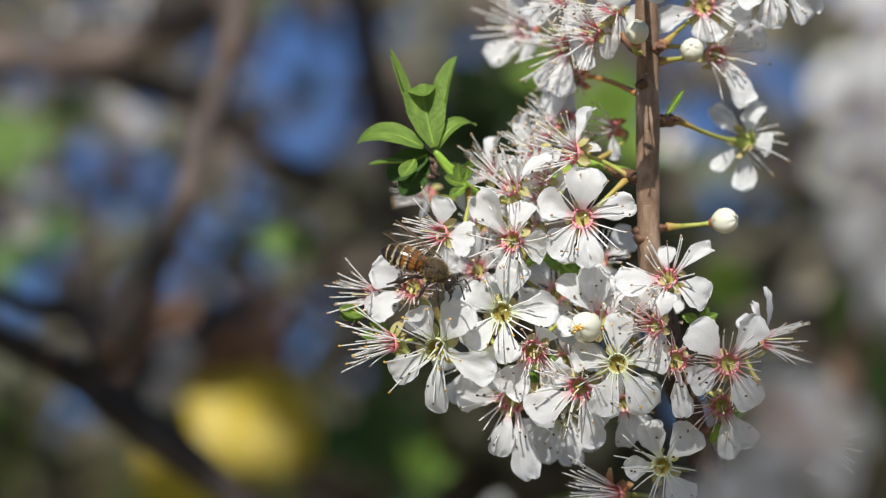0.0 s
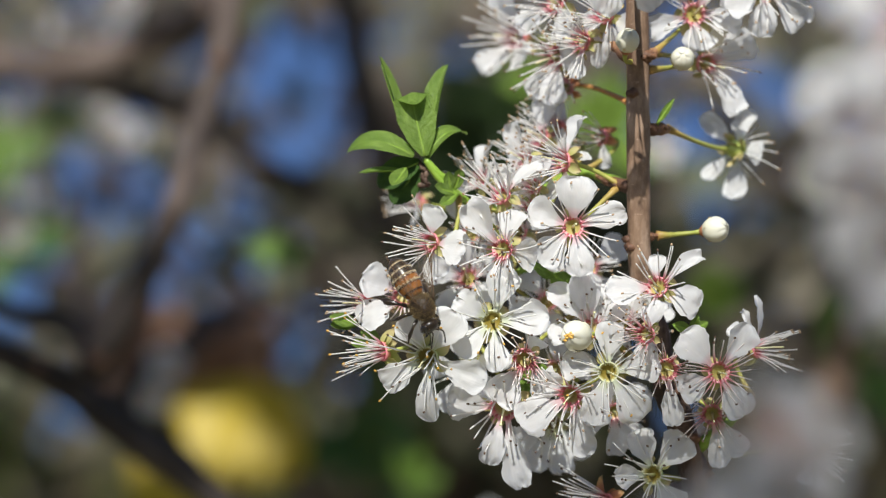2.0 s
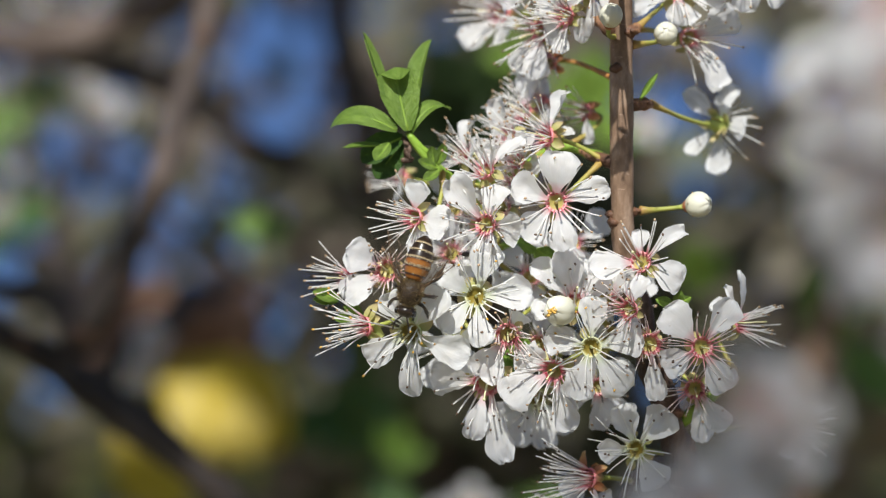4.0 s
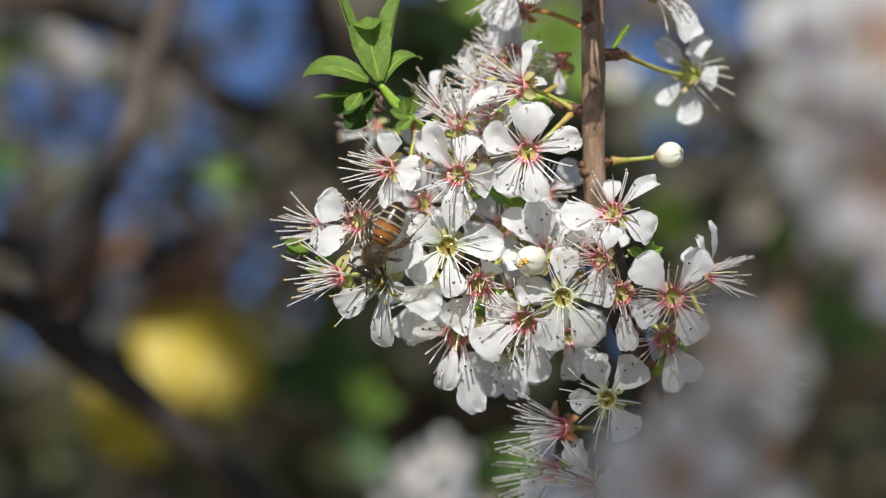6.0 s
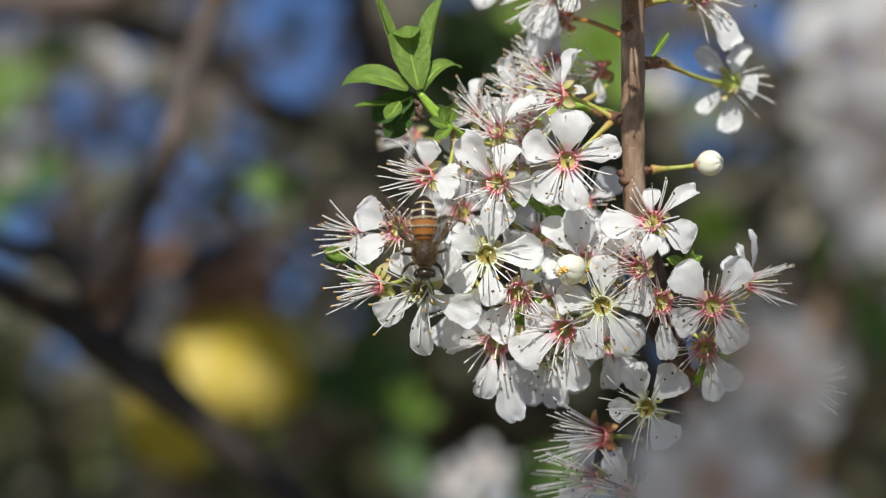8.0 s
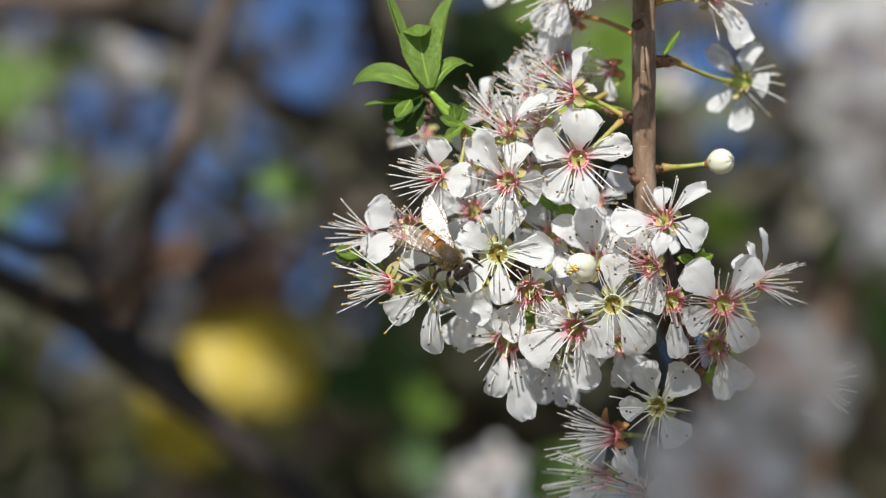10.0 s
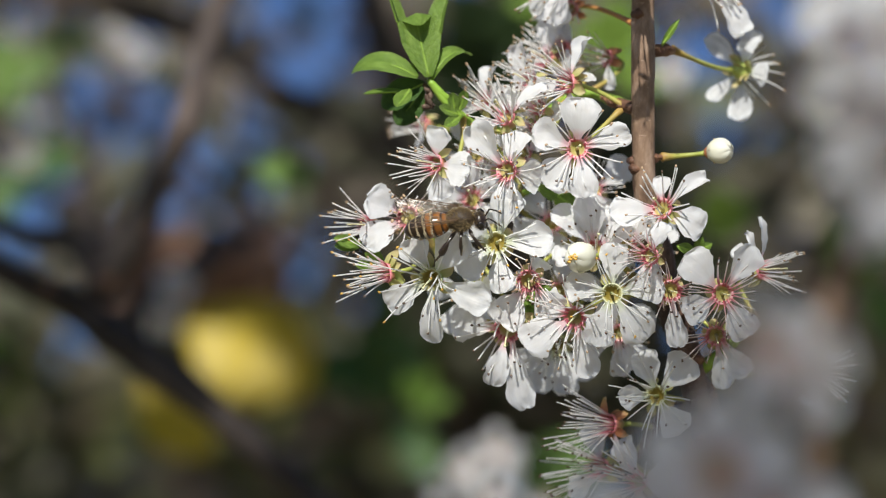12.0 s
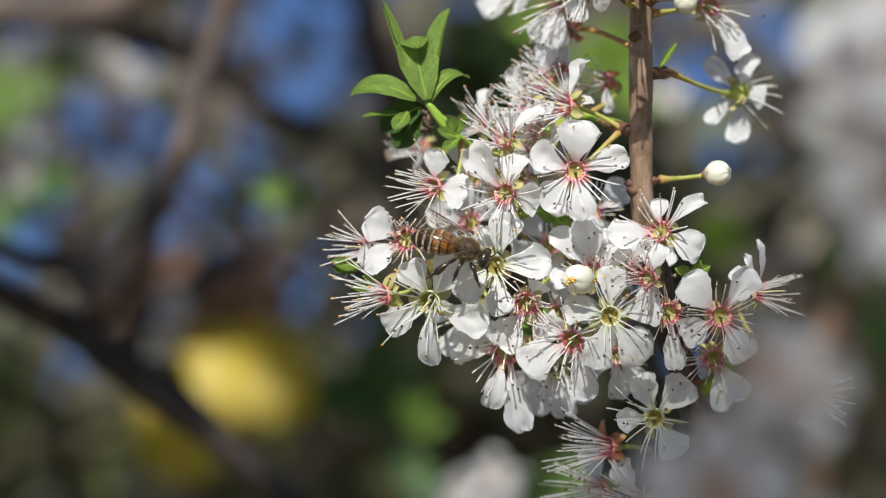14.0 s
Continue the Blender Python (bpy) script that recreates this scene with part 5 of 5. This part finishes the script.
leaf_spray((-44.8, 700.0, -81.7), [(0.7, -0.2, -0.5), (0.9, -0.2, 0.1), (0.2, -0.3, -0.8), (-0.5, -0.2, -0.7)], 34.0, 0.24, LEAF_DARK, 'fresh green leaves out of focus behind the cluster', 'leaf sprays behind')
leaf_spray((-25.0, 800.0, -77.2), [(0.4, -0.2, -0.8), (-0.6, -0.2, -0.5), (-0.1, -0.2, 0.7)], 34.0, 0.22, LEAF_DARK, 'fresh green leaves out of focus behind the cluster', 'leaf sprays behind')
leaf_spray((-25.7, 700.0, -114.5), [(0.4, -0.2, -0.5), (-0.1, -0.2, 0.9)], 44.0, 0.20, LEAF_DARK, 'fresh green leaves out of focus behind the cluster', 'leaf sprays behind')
leaf_spray((-12.2, 600.0, -101.6), [(0.3, -0.3, 0.7), (0.6, -0.3, 0.2), (-0.2, -0.3, 0.8)], 22.0, 0.20, LEAF_MID, 'fresh green leaves out of focus behind the cluster', 'leaf sprays behind')
leaf_spray((111.2, 520.0, -22.6), [(0.05, -0.5, 0.8), (0.5, -0.5, 0.6)], 24.0, 0.32, LEAF, 'fresh green leaves out of focus behind the cluster', 'leaf sprays behind')
leaf_spray((86.4, 700.0, 54.9), [(-0.1, -0.2, 0.9), (-0.5, -0.2, 0.5), (0.3, -0.3, -0.2)], 36.0, 0.30, LEAF, 'fresh green leaves out of focus behind the cluster', 'leaf sprays behind')
leaf_spray((66.0, 500.0, 48.0), [(0.1, -0.2, 0.9), (0.5, -0.3, 0.5)], 24.0, 0.30, LEAF, 'fresh green leaves out of focus behind the cluster', 'leaf sprays behind')
leaf_spray((40.0, 500.0, 66.0), [(-0.2, -0.2, 0.9), (-0.8, -0.2, 0.3)], 17.0, 0.30, LEAF, 'fresh green leaves out of focus behind the cluster', 'leaf sprays behind')
leaf_spray((57.3, 500.0, -102.7), [(-0.6, -0.2, -0.5), (-0.3, -0.2, -0.9)], 34.0, 0.30, LEAF_MID, 'fresh green leaves out of focus behind the cluster', 'leaf sprays behind')
leaf_spray((-189.9, 600.0, -73.1), [(-0.9, -0.2, -0.1)], 26.0, 0.25, LEAF_MID, 'fresh green leaves out of focus behind the cluster', 'leaf sprays behind')
leaf_spray((206.6, 700.0, -54.4), [(-0.3, -0.2, 0.6), (0.5, -0.2, -0.5)], 45.0, 0.30, LEAF_MID, 'fresh green leaves out of focus behind the cluster', 'leaf sprays behind')
leaf_spray((-146.0, 900.0, -80.5), [(0.88, -0.25, -0.44)], 88.0, 0.34, LEAF_YELLOW, 'broad yellow leaves out of focus behind the branch', 'leaf sprays behind')
leaf_spray((-172.0, 900.0, -110.0), [(0.62, -0.3, -0.72)], 66.0, 0.30, LEAF_YELLOW, 'broad yellow leaves out of focus behind the branch', 'leaf sprays behind')

# ---- behind: blossoms out of focus ----
blossom(-194.9, 800.0, 125.5, 11.0, (0.00, -0.99, 0.10), (10, 82, 154, 226, 298), 'p', lift=15, stamens=10, group='blossoms behind', foot=(-192.1, 820.0, 109.4), label='white blossom far out of focus among branches')
blossom(-180.0, 820.0, 123.0, 11.0, (0.30, -0.95, 0.10), (10, 82, 154, 226, 298), 'p', lift=15, stamens=10, group='blossoms behind', foot=(-176.7, 840.0, 106.5), label='white blossom far out of focus among branches')
blossom(-162.1, 800.0, 134.4, 11.0, (-0.20, -0.97, 0.10), (10, 82, 154, 226, 298), 'p', lift=15, stamens=10, group='blossoms behind', foot=(-158.8, 820.0, 118.5), label='white blossom far out of focus among branches')
blossom(-188.5, 900.0, 77.8, 11.0, (0.00, -0.95, 0.30), (10, 82, 154, 226, 298), 'p', lift=15, stamens=10, group='blossoms behind', foot=(-184.8, 920.0, 59.3), label='white blossom far out of focus among branches')
blossom(-179.9, 920.0, 70.8, 11.0, (0.40, -0.92, 0.00), (10, 82, 154, 226, 298), 'p', lift=15, stamens=10, group='blossoms behind', foot=(-176.0, 940.0, 51.9), label='white blossom far out of focus among branches')
blossom(-211.3, 800.0, 42.0, 11.0, (-0.30, -0.93, 0.20), (10, 82, 154, 226, 298), 'p', lift=15, stamens=10, group='blossoms behind', foot=(-208.7, 820.0, 24.5), label='white blossom far out of focus among branches')
blossom(-208.7, 820.0, 27.6, 11.0, (0.20, -0.97, 0.10), (10, 82, 154, 226, 298), 'p', lift=15, stamens=10, group='blossoms behind', foot=(-206.0, 840.0, 9.5), label='white blossom far out of focus among branches')
blossom(-223.9, 820.0, 13.9, 10.0, (0.10, -0.97, -0.20), (10, 82, 154, 226, 298), 'p', lift=15, stamens=10, group='blossoms behind', foot=(-221.4, 840.0, -4.3), label='white blossom far out of focus among branches')
blossom(-129.5, 700.0, -51.6, 10.0, (0.00, -0.98, 0.20), (10, 82, 154, 226, 298), 'p', lift=15, stamens=10, group='blossoms behind', foot=(-126.3, 720.0, -69.3), label='white blossom far out of focus among branches')
blossom(-135.0, 700.0, -68.0, 9.0, (0.20, -0.97, 0.10), (10, 82, 154, 226, 298), 'p', lift=15, stamens=10, group='blossoms behind', foot=(-131.9, 720.0, -86.0), label='white blossom far out of focus among branches')
blossom(89.7, 500.0, 42.7, 9.0, (0.00, -1.00, 0.00), (10, 82, 154, 226, 298), 'p', lift=15, stamens=10, group='blossoms behind', foot=(96.3, 520.0, 30.0), label='white blossom far out of focus among branches')
blossom(24.3, 620.0, -122.7, 11.0, (0.00, -0.98, 0.20), (10, 82, 154, 226, 298), 'p', lift=15, stamens=10, group='blossoms behind', foot=(30.0, 640.0, -140.6), label='white blossom far out of focus among branches')
blossom(10.6, 640.0, -132.8, 11.0, (-0.30, -0.95, 0.10), (10, 82, 154, 226, 298), 'p', lift=15, stamens=10, group='blossoms behind', foot=(16.1, 660.0, -151.2), label='white blossom far out of focus among branches')
blossom(39.0, 640.0, -134.1, 11.0, (0.30, -0.95, 0.10), (10, 82, 154, 226, 298), 'p', lift=15, stamens=10, group='blossoms behind', foot=(45.0, 660.0, -152.5), label='white blossom far out of focus among branches')
blossom(24.3, 620.0, -144.2, 11.0, (0.00, -0.99, -0.10), (10, 82, 154, 226, 298), 'p', lift=15, stamens=10, group='blossoms behind', foot=(30.0, 640.0, -162.5), label='white blossom far out of focus among branches')
blossom(1.6, 640.0, -141.9, 11.0, (0.00, -0.99, 0.10), (10, 82, 154, 226, 298), 'p', lift=15, stamens=10, group='blossoms behind', foot=(6.8, 660.0, -160.4), label='white blossom far out of focus among branches')
blossom(48.4, 620.0, -144.2, 11.0, (0.20, -0.97, 0.10), (10, 82, 154, 226, 298), 'p', lift=15, stamens=10, group='blossoms behind', foot=(54.5, 640.0, -162.5), label='white blossom far out of focus among branches')
blossom(103.4, 600.0, 67.3, 8.0, (0.00, -1.00, 0.00), (10, 82, 154, 226, 298), 'p', lift=15, stamens=10, group='blossoms behind', foot=(110.5, 620.0, 53.5), label='white blossom far out of focus among branches')
blossom(-246.6, 900.0, 87.5, 9.0, (0.00, -1.00, 0.00), (10, 82, 154, 226, 298), 'p', lift=15, stamens=10, group='blossoms behind', foot=(-243.8, 920.0, 69.1), label='white blossom far out of focus among branches')

# ---- before: blossoms close to the lens ----
twig([(56.5, -175.0, 39.2), (52.6, -172.0, 19.6), (49.6, -170.0, 6.4), (45.5, -170.0, -2.3), (42.1, -170.0, -9.2), (40.3, -170.0, -16.2), (39.7, -170.0, -23.7), (38.6, -170.0, -35.3), (35.3, -165.0, -50.8)], [1.5, 1.5, 1.5, 1.5, 1.5, 1.5, 1.5, 1.5, 1.5], mat=BARK, knots=5, label='blossoming twig close by, far out of focus', category='twig', group='twigs')
blossom(44.4, -197.0, 20.5, 9.0, (-0.20, -0.93, 0.30), (10, 82, 154, 226, 298), 'p', lift=12, stamens=16, cup=1.6, group='blossoms close by', label='white blossom with pink middle, close and blurred')
blossom(48.0, -197.0, 14.9, 9.0, (0.20, -0.96, 0.20), (10, 82, 154, 226, 298), 'p', lift=12, stamens=16, cup=1.6, group='blossoms close by', label='white blossom with pink middle, close and blurred')
blossom(41.3, -197.0, 5.9, 8.5, (-0.20, -0.98, 0.00), (10, 82, 154, 226, 298), 'p', lift=12, stamens=16, cup=1.6, group='blossoms close by', label='white blossom with pink middle, close and blurred')
blossom(43.7, -200.0, 0.8, 9.0, (0.30, -0.95, 0.10), (10, 82, 154, 226, 298), 'p', lift=12, stamens=16, cup=1.6, group='blossoms close by', label='white blossom with pink middle, close and blurred')
blossom(46.3, -200.0, -6.5, 8.0, (0.20, -0.96, 0.20), (10, 82, 154, 226, 298), 'p', lift=12, stamens=16, cup=1.6, group='blossoms close by', label='white blossom with pink middle, close and blurred')
blossom(43.1, -193.0, -2.6, 6.0, (-0.20, -0.93, 0.30), (10, 82, 154, 226, 298), 'p', lift=12, stamens=16, cup=1.6, group='blossoms close by', label='white blossom with pink middle, close and blurred')
blossom(33.5, -193.0, -17.4, 6.0, (-0.10, -0.99, 0.10), (10, 82, 154, 226, 298), 'p', lift=12, stamens=16, cup=1.6, group='blossoms close by', label='white blossom with pink middle, close and blurred')
blossom(26.4, -193.0, -27.4, 8.0, (-0.20, -0.96, 0.20), (10, 82, 154, 226, 298), 'p', lift=12, stamens=16, cup=1.6, group='blossoms close by', label='white blossom with pink middle, close and blurred')
blossom(30.8, -188.0, -32.6, 9.0, (0.20, -0.96, 0.20), (10, 82, 154, 226, 298), 'p', lift=12, stamens=16, cup=1.6, group='blossoms close by', label='white blossom with pink middle, close and blurred')
blossom(42.3, -188.0, 13.4, 8.0, (-0.40, -0.91, 0.10), (10, 82, 154, 226, 298), 'p', lift=12, stamens=16, cup=1.6, group='blossoms close by', label='white blossom with pink middle, close and blurred')
blossom(43.1, -205.0, 12.4, 8.0, (0.10, -0.91, 0.40), (10, 82, 154, 226, 298), 'p', lift=12, stamens=16, cup=1.6, group='blossoms close by', label='white blossom with pink middle, close and blurred')
blossom(22.6, -190.0, -32.8, 9.0, (-0.30, -0.95, 0.10), (10, 82, 154, 226, 298), 'p', lift=12, stamens=16, cup=1.6, group='blossoms close by', label='white blossom with pink middle, close and blurred')

blossom(30.5, -198.0, -15.0, 5.0, (-0.2, -0.97, 0.10), (20, 95, 250, 320), 'p', lift=10, stamens=14, cup=1.6, group='blossoms close by', label='white blossom with pink middle, close and blurred')

# ---- the crown overhead: unseen leaves added to shade what lies below ----
CROWN_COLOURS = [(0.0, (0.10, 0.18, 0.03)), (1.0, (0.20, 0.32, 0.06))]


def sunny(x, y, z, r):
    """A gap left in the added crown so that the sun reaches a chosen place of the plan."""
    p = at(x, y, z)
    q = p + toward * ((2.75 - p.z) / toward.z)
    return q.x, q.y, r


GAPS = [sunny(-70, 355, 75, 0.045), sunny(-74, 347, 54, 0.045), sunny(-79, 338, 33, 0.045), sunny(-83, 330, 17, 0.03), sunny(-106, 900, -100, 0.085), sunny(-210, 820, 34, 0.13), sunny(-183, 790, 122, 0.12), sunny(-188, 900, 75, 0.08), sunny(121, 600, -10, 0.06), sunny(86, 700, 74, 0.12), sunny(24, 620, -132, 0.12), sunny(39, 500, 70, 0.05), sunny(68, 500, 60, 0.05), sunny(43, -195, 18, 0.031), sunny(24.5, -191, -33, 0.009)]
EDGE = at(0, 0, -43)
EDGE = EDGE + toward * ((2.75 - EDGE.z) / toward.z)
crown("crown_foliage", "green leaves of an unseen crown, added overhead to cast shade", ((-1.2, 0.9), (-1.8, 0.3), (2.70, 3.20)), 5600, 0.07, CROWN_COLOURS, 5,
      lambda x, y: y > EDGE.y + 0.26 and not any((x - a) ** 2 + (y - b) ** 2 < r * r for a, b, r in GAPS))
crown("crown_foliage", "green leaves of an unseen crown, added overhead to cast shade", ((-0.75, 0.3), (-2.7, -1.75), (2.72, 2.86)), 1340, 0.05, CROWN_COLOURS, 6,
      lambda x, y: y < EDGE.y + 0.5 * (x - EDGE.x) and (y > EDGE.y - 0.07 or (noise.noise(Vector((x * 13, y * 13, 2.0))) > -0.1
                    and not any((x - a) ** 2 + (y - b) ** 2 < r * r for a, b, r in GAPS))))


# ---- trunks and stems, down to the ground ----
tree("plum_tree", "grey-brown plum tree whose branches hang behind the cluster", "tree", [
    ([(-0.85, 0.85, 0), (-0.83, 0.82, 0.9), (-0.78, 0.75, 1.5), (-0.72, 0.6, 2.2), (-0.6, 0.3, 2.8)], 0.07, 0.03),
    ([(-0.79, 0.76, 1.45), (-0.5, 0.6, 1.62), at(-177, 280, -10)], 0.02, 0.006),
    ([(-0.76, 0.7, 1.8), (-0.55, 0.7, 1.95), at(-298, 760, 101)], 0.018, 0.008),
    ([(-0.80, 0.78, 1.3), (-0.5, 0.7, 1.6), at(-189, 370, 0)], 0.016, 0.004),
    ([(-0.72, 0.6, 2.2), (-0.3, 0.4, 2.6), (0.3, 0.1, 2.85), (0.7, -0.3, 3.0)], 0.03, 0.01),
    ([(-0.70, 0.55, 2.3), (-0.6, 0.0, 2.7), (-0.4, -0.6, 2.85), (-0.3, -1.2, 2.95)], 0.03, 0.01),
    ([(-0.45, 0.45, 2.5), (-0.25, 0.5, 2.35), at(-64, 370, 123)], 0.014, 0.0055)])
# unseen tree behind the camera, added to hold up the shading leaves
tree("plum_tree", "grey-brown plum tree, added out of view to carry the shading crown", "tree", [
    ([(0.75, -2.3, 0), (0.72, -2.3, 1.0), (0.66, -2.25, 1.9), (0.5, -2.2, 2.5), (0.2, -2.15, 2.78)], 0.06, 0.02),
    ([(0.5, -2.2, 2.5), (0.1, -2.3, 2.7), (-0.35, -2.2, 2.78), (-0.6, -2.1, 2.8)], 0.02, 0.008)])
tree("shrub_stem", "dark plum stem rising from the ground to the twig", "stem", [
    ([(0.16, 0.30, 0), (0.14, 0.25, 0.6), (0.09, 0.15, 1.2), at(63, 80, -127)], 0.016, 0.0046)], BARK_DARK)
tree("shrub_stem", "brown plum stem rising from the ground, close by", "stem", [
    ([(0.12, -0.10, 0), (0.09, -0.12, 0.7), (0.05, -0.14, 1.3), at(31, -165, -51)], 0.012, 0.0017)], BARK)
for i in range(7):
    x = -1.5 + 0.5 * i
    tree("shrub_stem", "dark stem of the thicket far behind", "stem", [
        ([(x, 2.5 + 0.1 * (i % 3), 0), (x + 0.1, 2.5, 1.0), (x - 0.05, 2.55, 2.0), (x + 0.2, 2.6, 3.2)], 0.035, 0.012),
        ([(x + 0.03, 2.5, 1.3), (x + 0.3, 2.4, 1.9), (x + 0.4, 2.5, 2.7)], 0.02, 0.006),
        ([(x, 2.5, 1.6), (x - 0.25, 2.55, 2.1), (x - 0.3, 2.6, 2.9)], 0.018, 0.006)], BARK_FAR_SHADED)

# leaf colours kept very low in place of the thicket's shade
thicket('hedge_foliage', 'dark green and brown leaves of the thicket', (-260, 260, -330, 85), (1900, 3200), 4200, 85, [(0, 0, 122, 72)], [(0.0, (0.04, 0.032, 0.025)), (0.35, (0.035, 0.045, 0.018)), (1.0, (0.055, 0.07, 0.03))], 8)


def motions():
    """What moves: the bee, and its wings on it."""
    walk(bee, [
        (0.0, bee_at((0.9, -13.0, -4.9), (-9.3, -11.0, 0.1), (0.35, -0.55, 0.75))),
        (0.6, bee_at((0.6, -13.0, -6.5), (-8.9, -11.0, 0.1), (0.4, -0.6, 0.65))),
        (1.0, bee_at((0.0, -13.0, -8.2), (-8.5, -11.0, 1.1), (0.45, -0.7, 0.55))),
        (1.5, bee_at((-0.1, -13.0, -9.9), (-8.1, -12.0, 0.0), (0.45, -0.75, 0.45))),
        (2.0, bee_at((-0.6, -14.0, -11.0), (-6.4, -12.0, -0.8), (0.4, -0.85, 0.3))),
        (2.2, bee_at((0.3, -14.0, -10.8), (-6.4, -12.0, -0.7), (0.35, -0.9, 0.25))),
        (3.2, bee_at((-1.2, -14.0, -12.6), (-1.8, -13.0, -0.9), (0.1, -1, 0.2))),
        (4.3, bee_at((-2.6, -13.0, -13.3), (2.3, -13.0, -2.4), (-0.15, -1, 0.15))),
        (4.5, bee_at((-3.1, -13.0, -13.5), (2.7, -13.0, -3.6), (-0.15, -1, 0.15))),
        (5.0, bee_at((-3.2, -13.0, -14.4), (2.8, -13.0, -3.3), (-0.1, -1, 0.15))),
        (6.0, bee_at((-3.6, -13.0, -14.8), (1.5, -13.0, -4.2), (-0.1, -1, 0.2))),
        (6.5, bee_at((-3.9, -13.0, -15.2), (3.3, -13.0, -4.7), (-0.1, -1, 0.2))),
        (7.0, bee_at((-3.0, -13.0, -14.6), (0.9, -13.0, -3.6), (-0.05, -1, 0.2))),
        (7.5, bee_at((-2.3, -13.0, -14.8), (0.1, -13.0, -2.4), (0, -1, 0.2))),
        (8.0, bee_at((-0.5, -14.0, -13.3), (-0.7, -13.0, -1.9), (0, -1, 0.25))),
        (8.2, bee_at((0.2, -14.0, -13.7), (-1.4, -13.0, -2.1), (0.05, -1, 0.25))),
        (9.2, bee_at((3.0, -16.0, -13.5), (-3.8, -12.0, -4.3), (0.2, -0.9, 0.4))),
        (10.3, bee_at((4.6, -17.0, -13.1), (-4.8, -10.0, -6.9), (-0.07, -0.92, 0.39))),
        (10.5, bee_at((5.2, -17.0, -12.0), (-5.1, -10.0, -7.3), (-0.07, -0.92, 0.39))),
        (11.0, bee_at((5.6, -17.0, -10.7), (-5.5, -10.0, -7.7), (-0.07, -0.92, 0.39))),
        (11.2, bee_at((6.6, -16.0, -7.6), (-5.4, -11.0, -7.7), (0, -0.75, 0.65))),
        (11.5, bee_at((7.0, -13.0, -7.3), (-5.2, -11.0, -7.3), (0, -0.7, 0.7))),
        (12.0, bee_at((7.1, -13.0, -6.6), (-5.4, -11.0, -8.5), (-0.05, -0.75, 0.65))),
        (12.5, bee_at((7.5, -13.0, -7.7), (-5.2, -11.0, -6.4), (0.05, -0.75, 0.65))),
        (13.0, bee_at((8.1, -13.0, -8.0), (-4.7, -11.0, -7.3), (0.05, -0.7, 0.7))),
        (13.5, bee_at((8.0, -13.0, -9.4), (-4.9, -11.0, -6.7), (0.1, -0.7, 0.7))),
        (14.0, bee_at((8.8, -13.0, -9.3), (-4.1, -11.0, -5.5), (0.15, -0.65, 0.75))),
    ])
    for w in WINGS:
        s = w["side"]
        hind = w.name.startswith("hind")

        def wing(spread, rise, roll=12):
            k = 1.5 if hind else 1.0
            return pose(0.0015 if hind else 0.0026, s * 0.0014, 0.0015 if hind else 0.0017, 0, rise, -s * (spread * k - 8)) @ pose(0, 0, 0, -s * roll)
        walk(w, [(0.0, wing(14, 12)), (1.0, wing(16, 16)), (2.2, wing(24, 17)), (3.2, wing(29, 10)), (4.3, wing(34, 8, 38)), (8.2, wing(34, 8, 38)), (9.2, wing(31, 8)), (10.3, wing(27, 14, 0)), (11.05, wing(26, 17, 0)),
                 (11.4, wing(20, 12, 4)), (12.1, wing(14, 16, -3)), (14.0, wing(14, 15, 4))])

    d = random.Random(21)
    for leg, hip in LEGS:
        swing = [(float(t), d.uniform(-7, 7), d.uniform(-9, 9)) for t in range(15)]
        walk(leg, [(t, Matrix.Translation(hip) @ pose(0, 0, 0, a, 0, b) @ Matrix.Translation(-hip)) for t, a, b in swing])


motions()
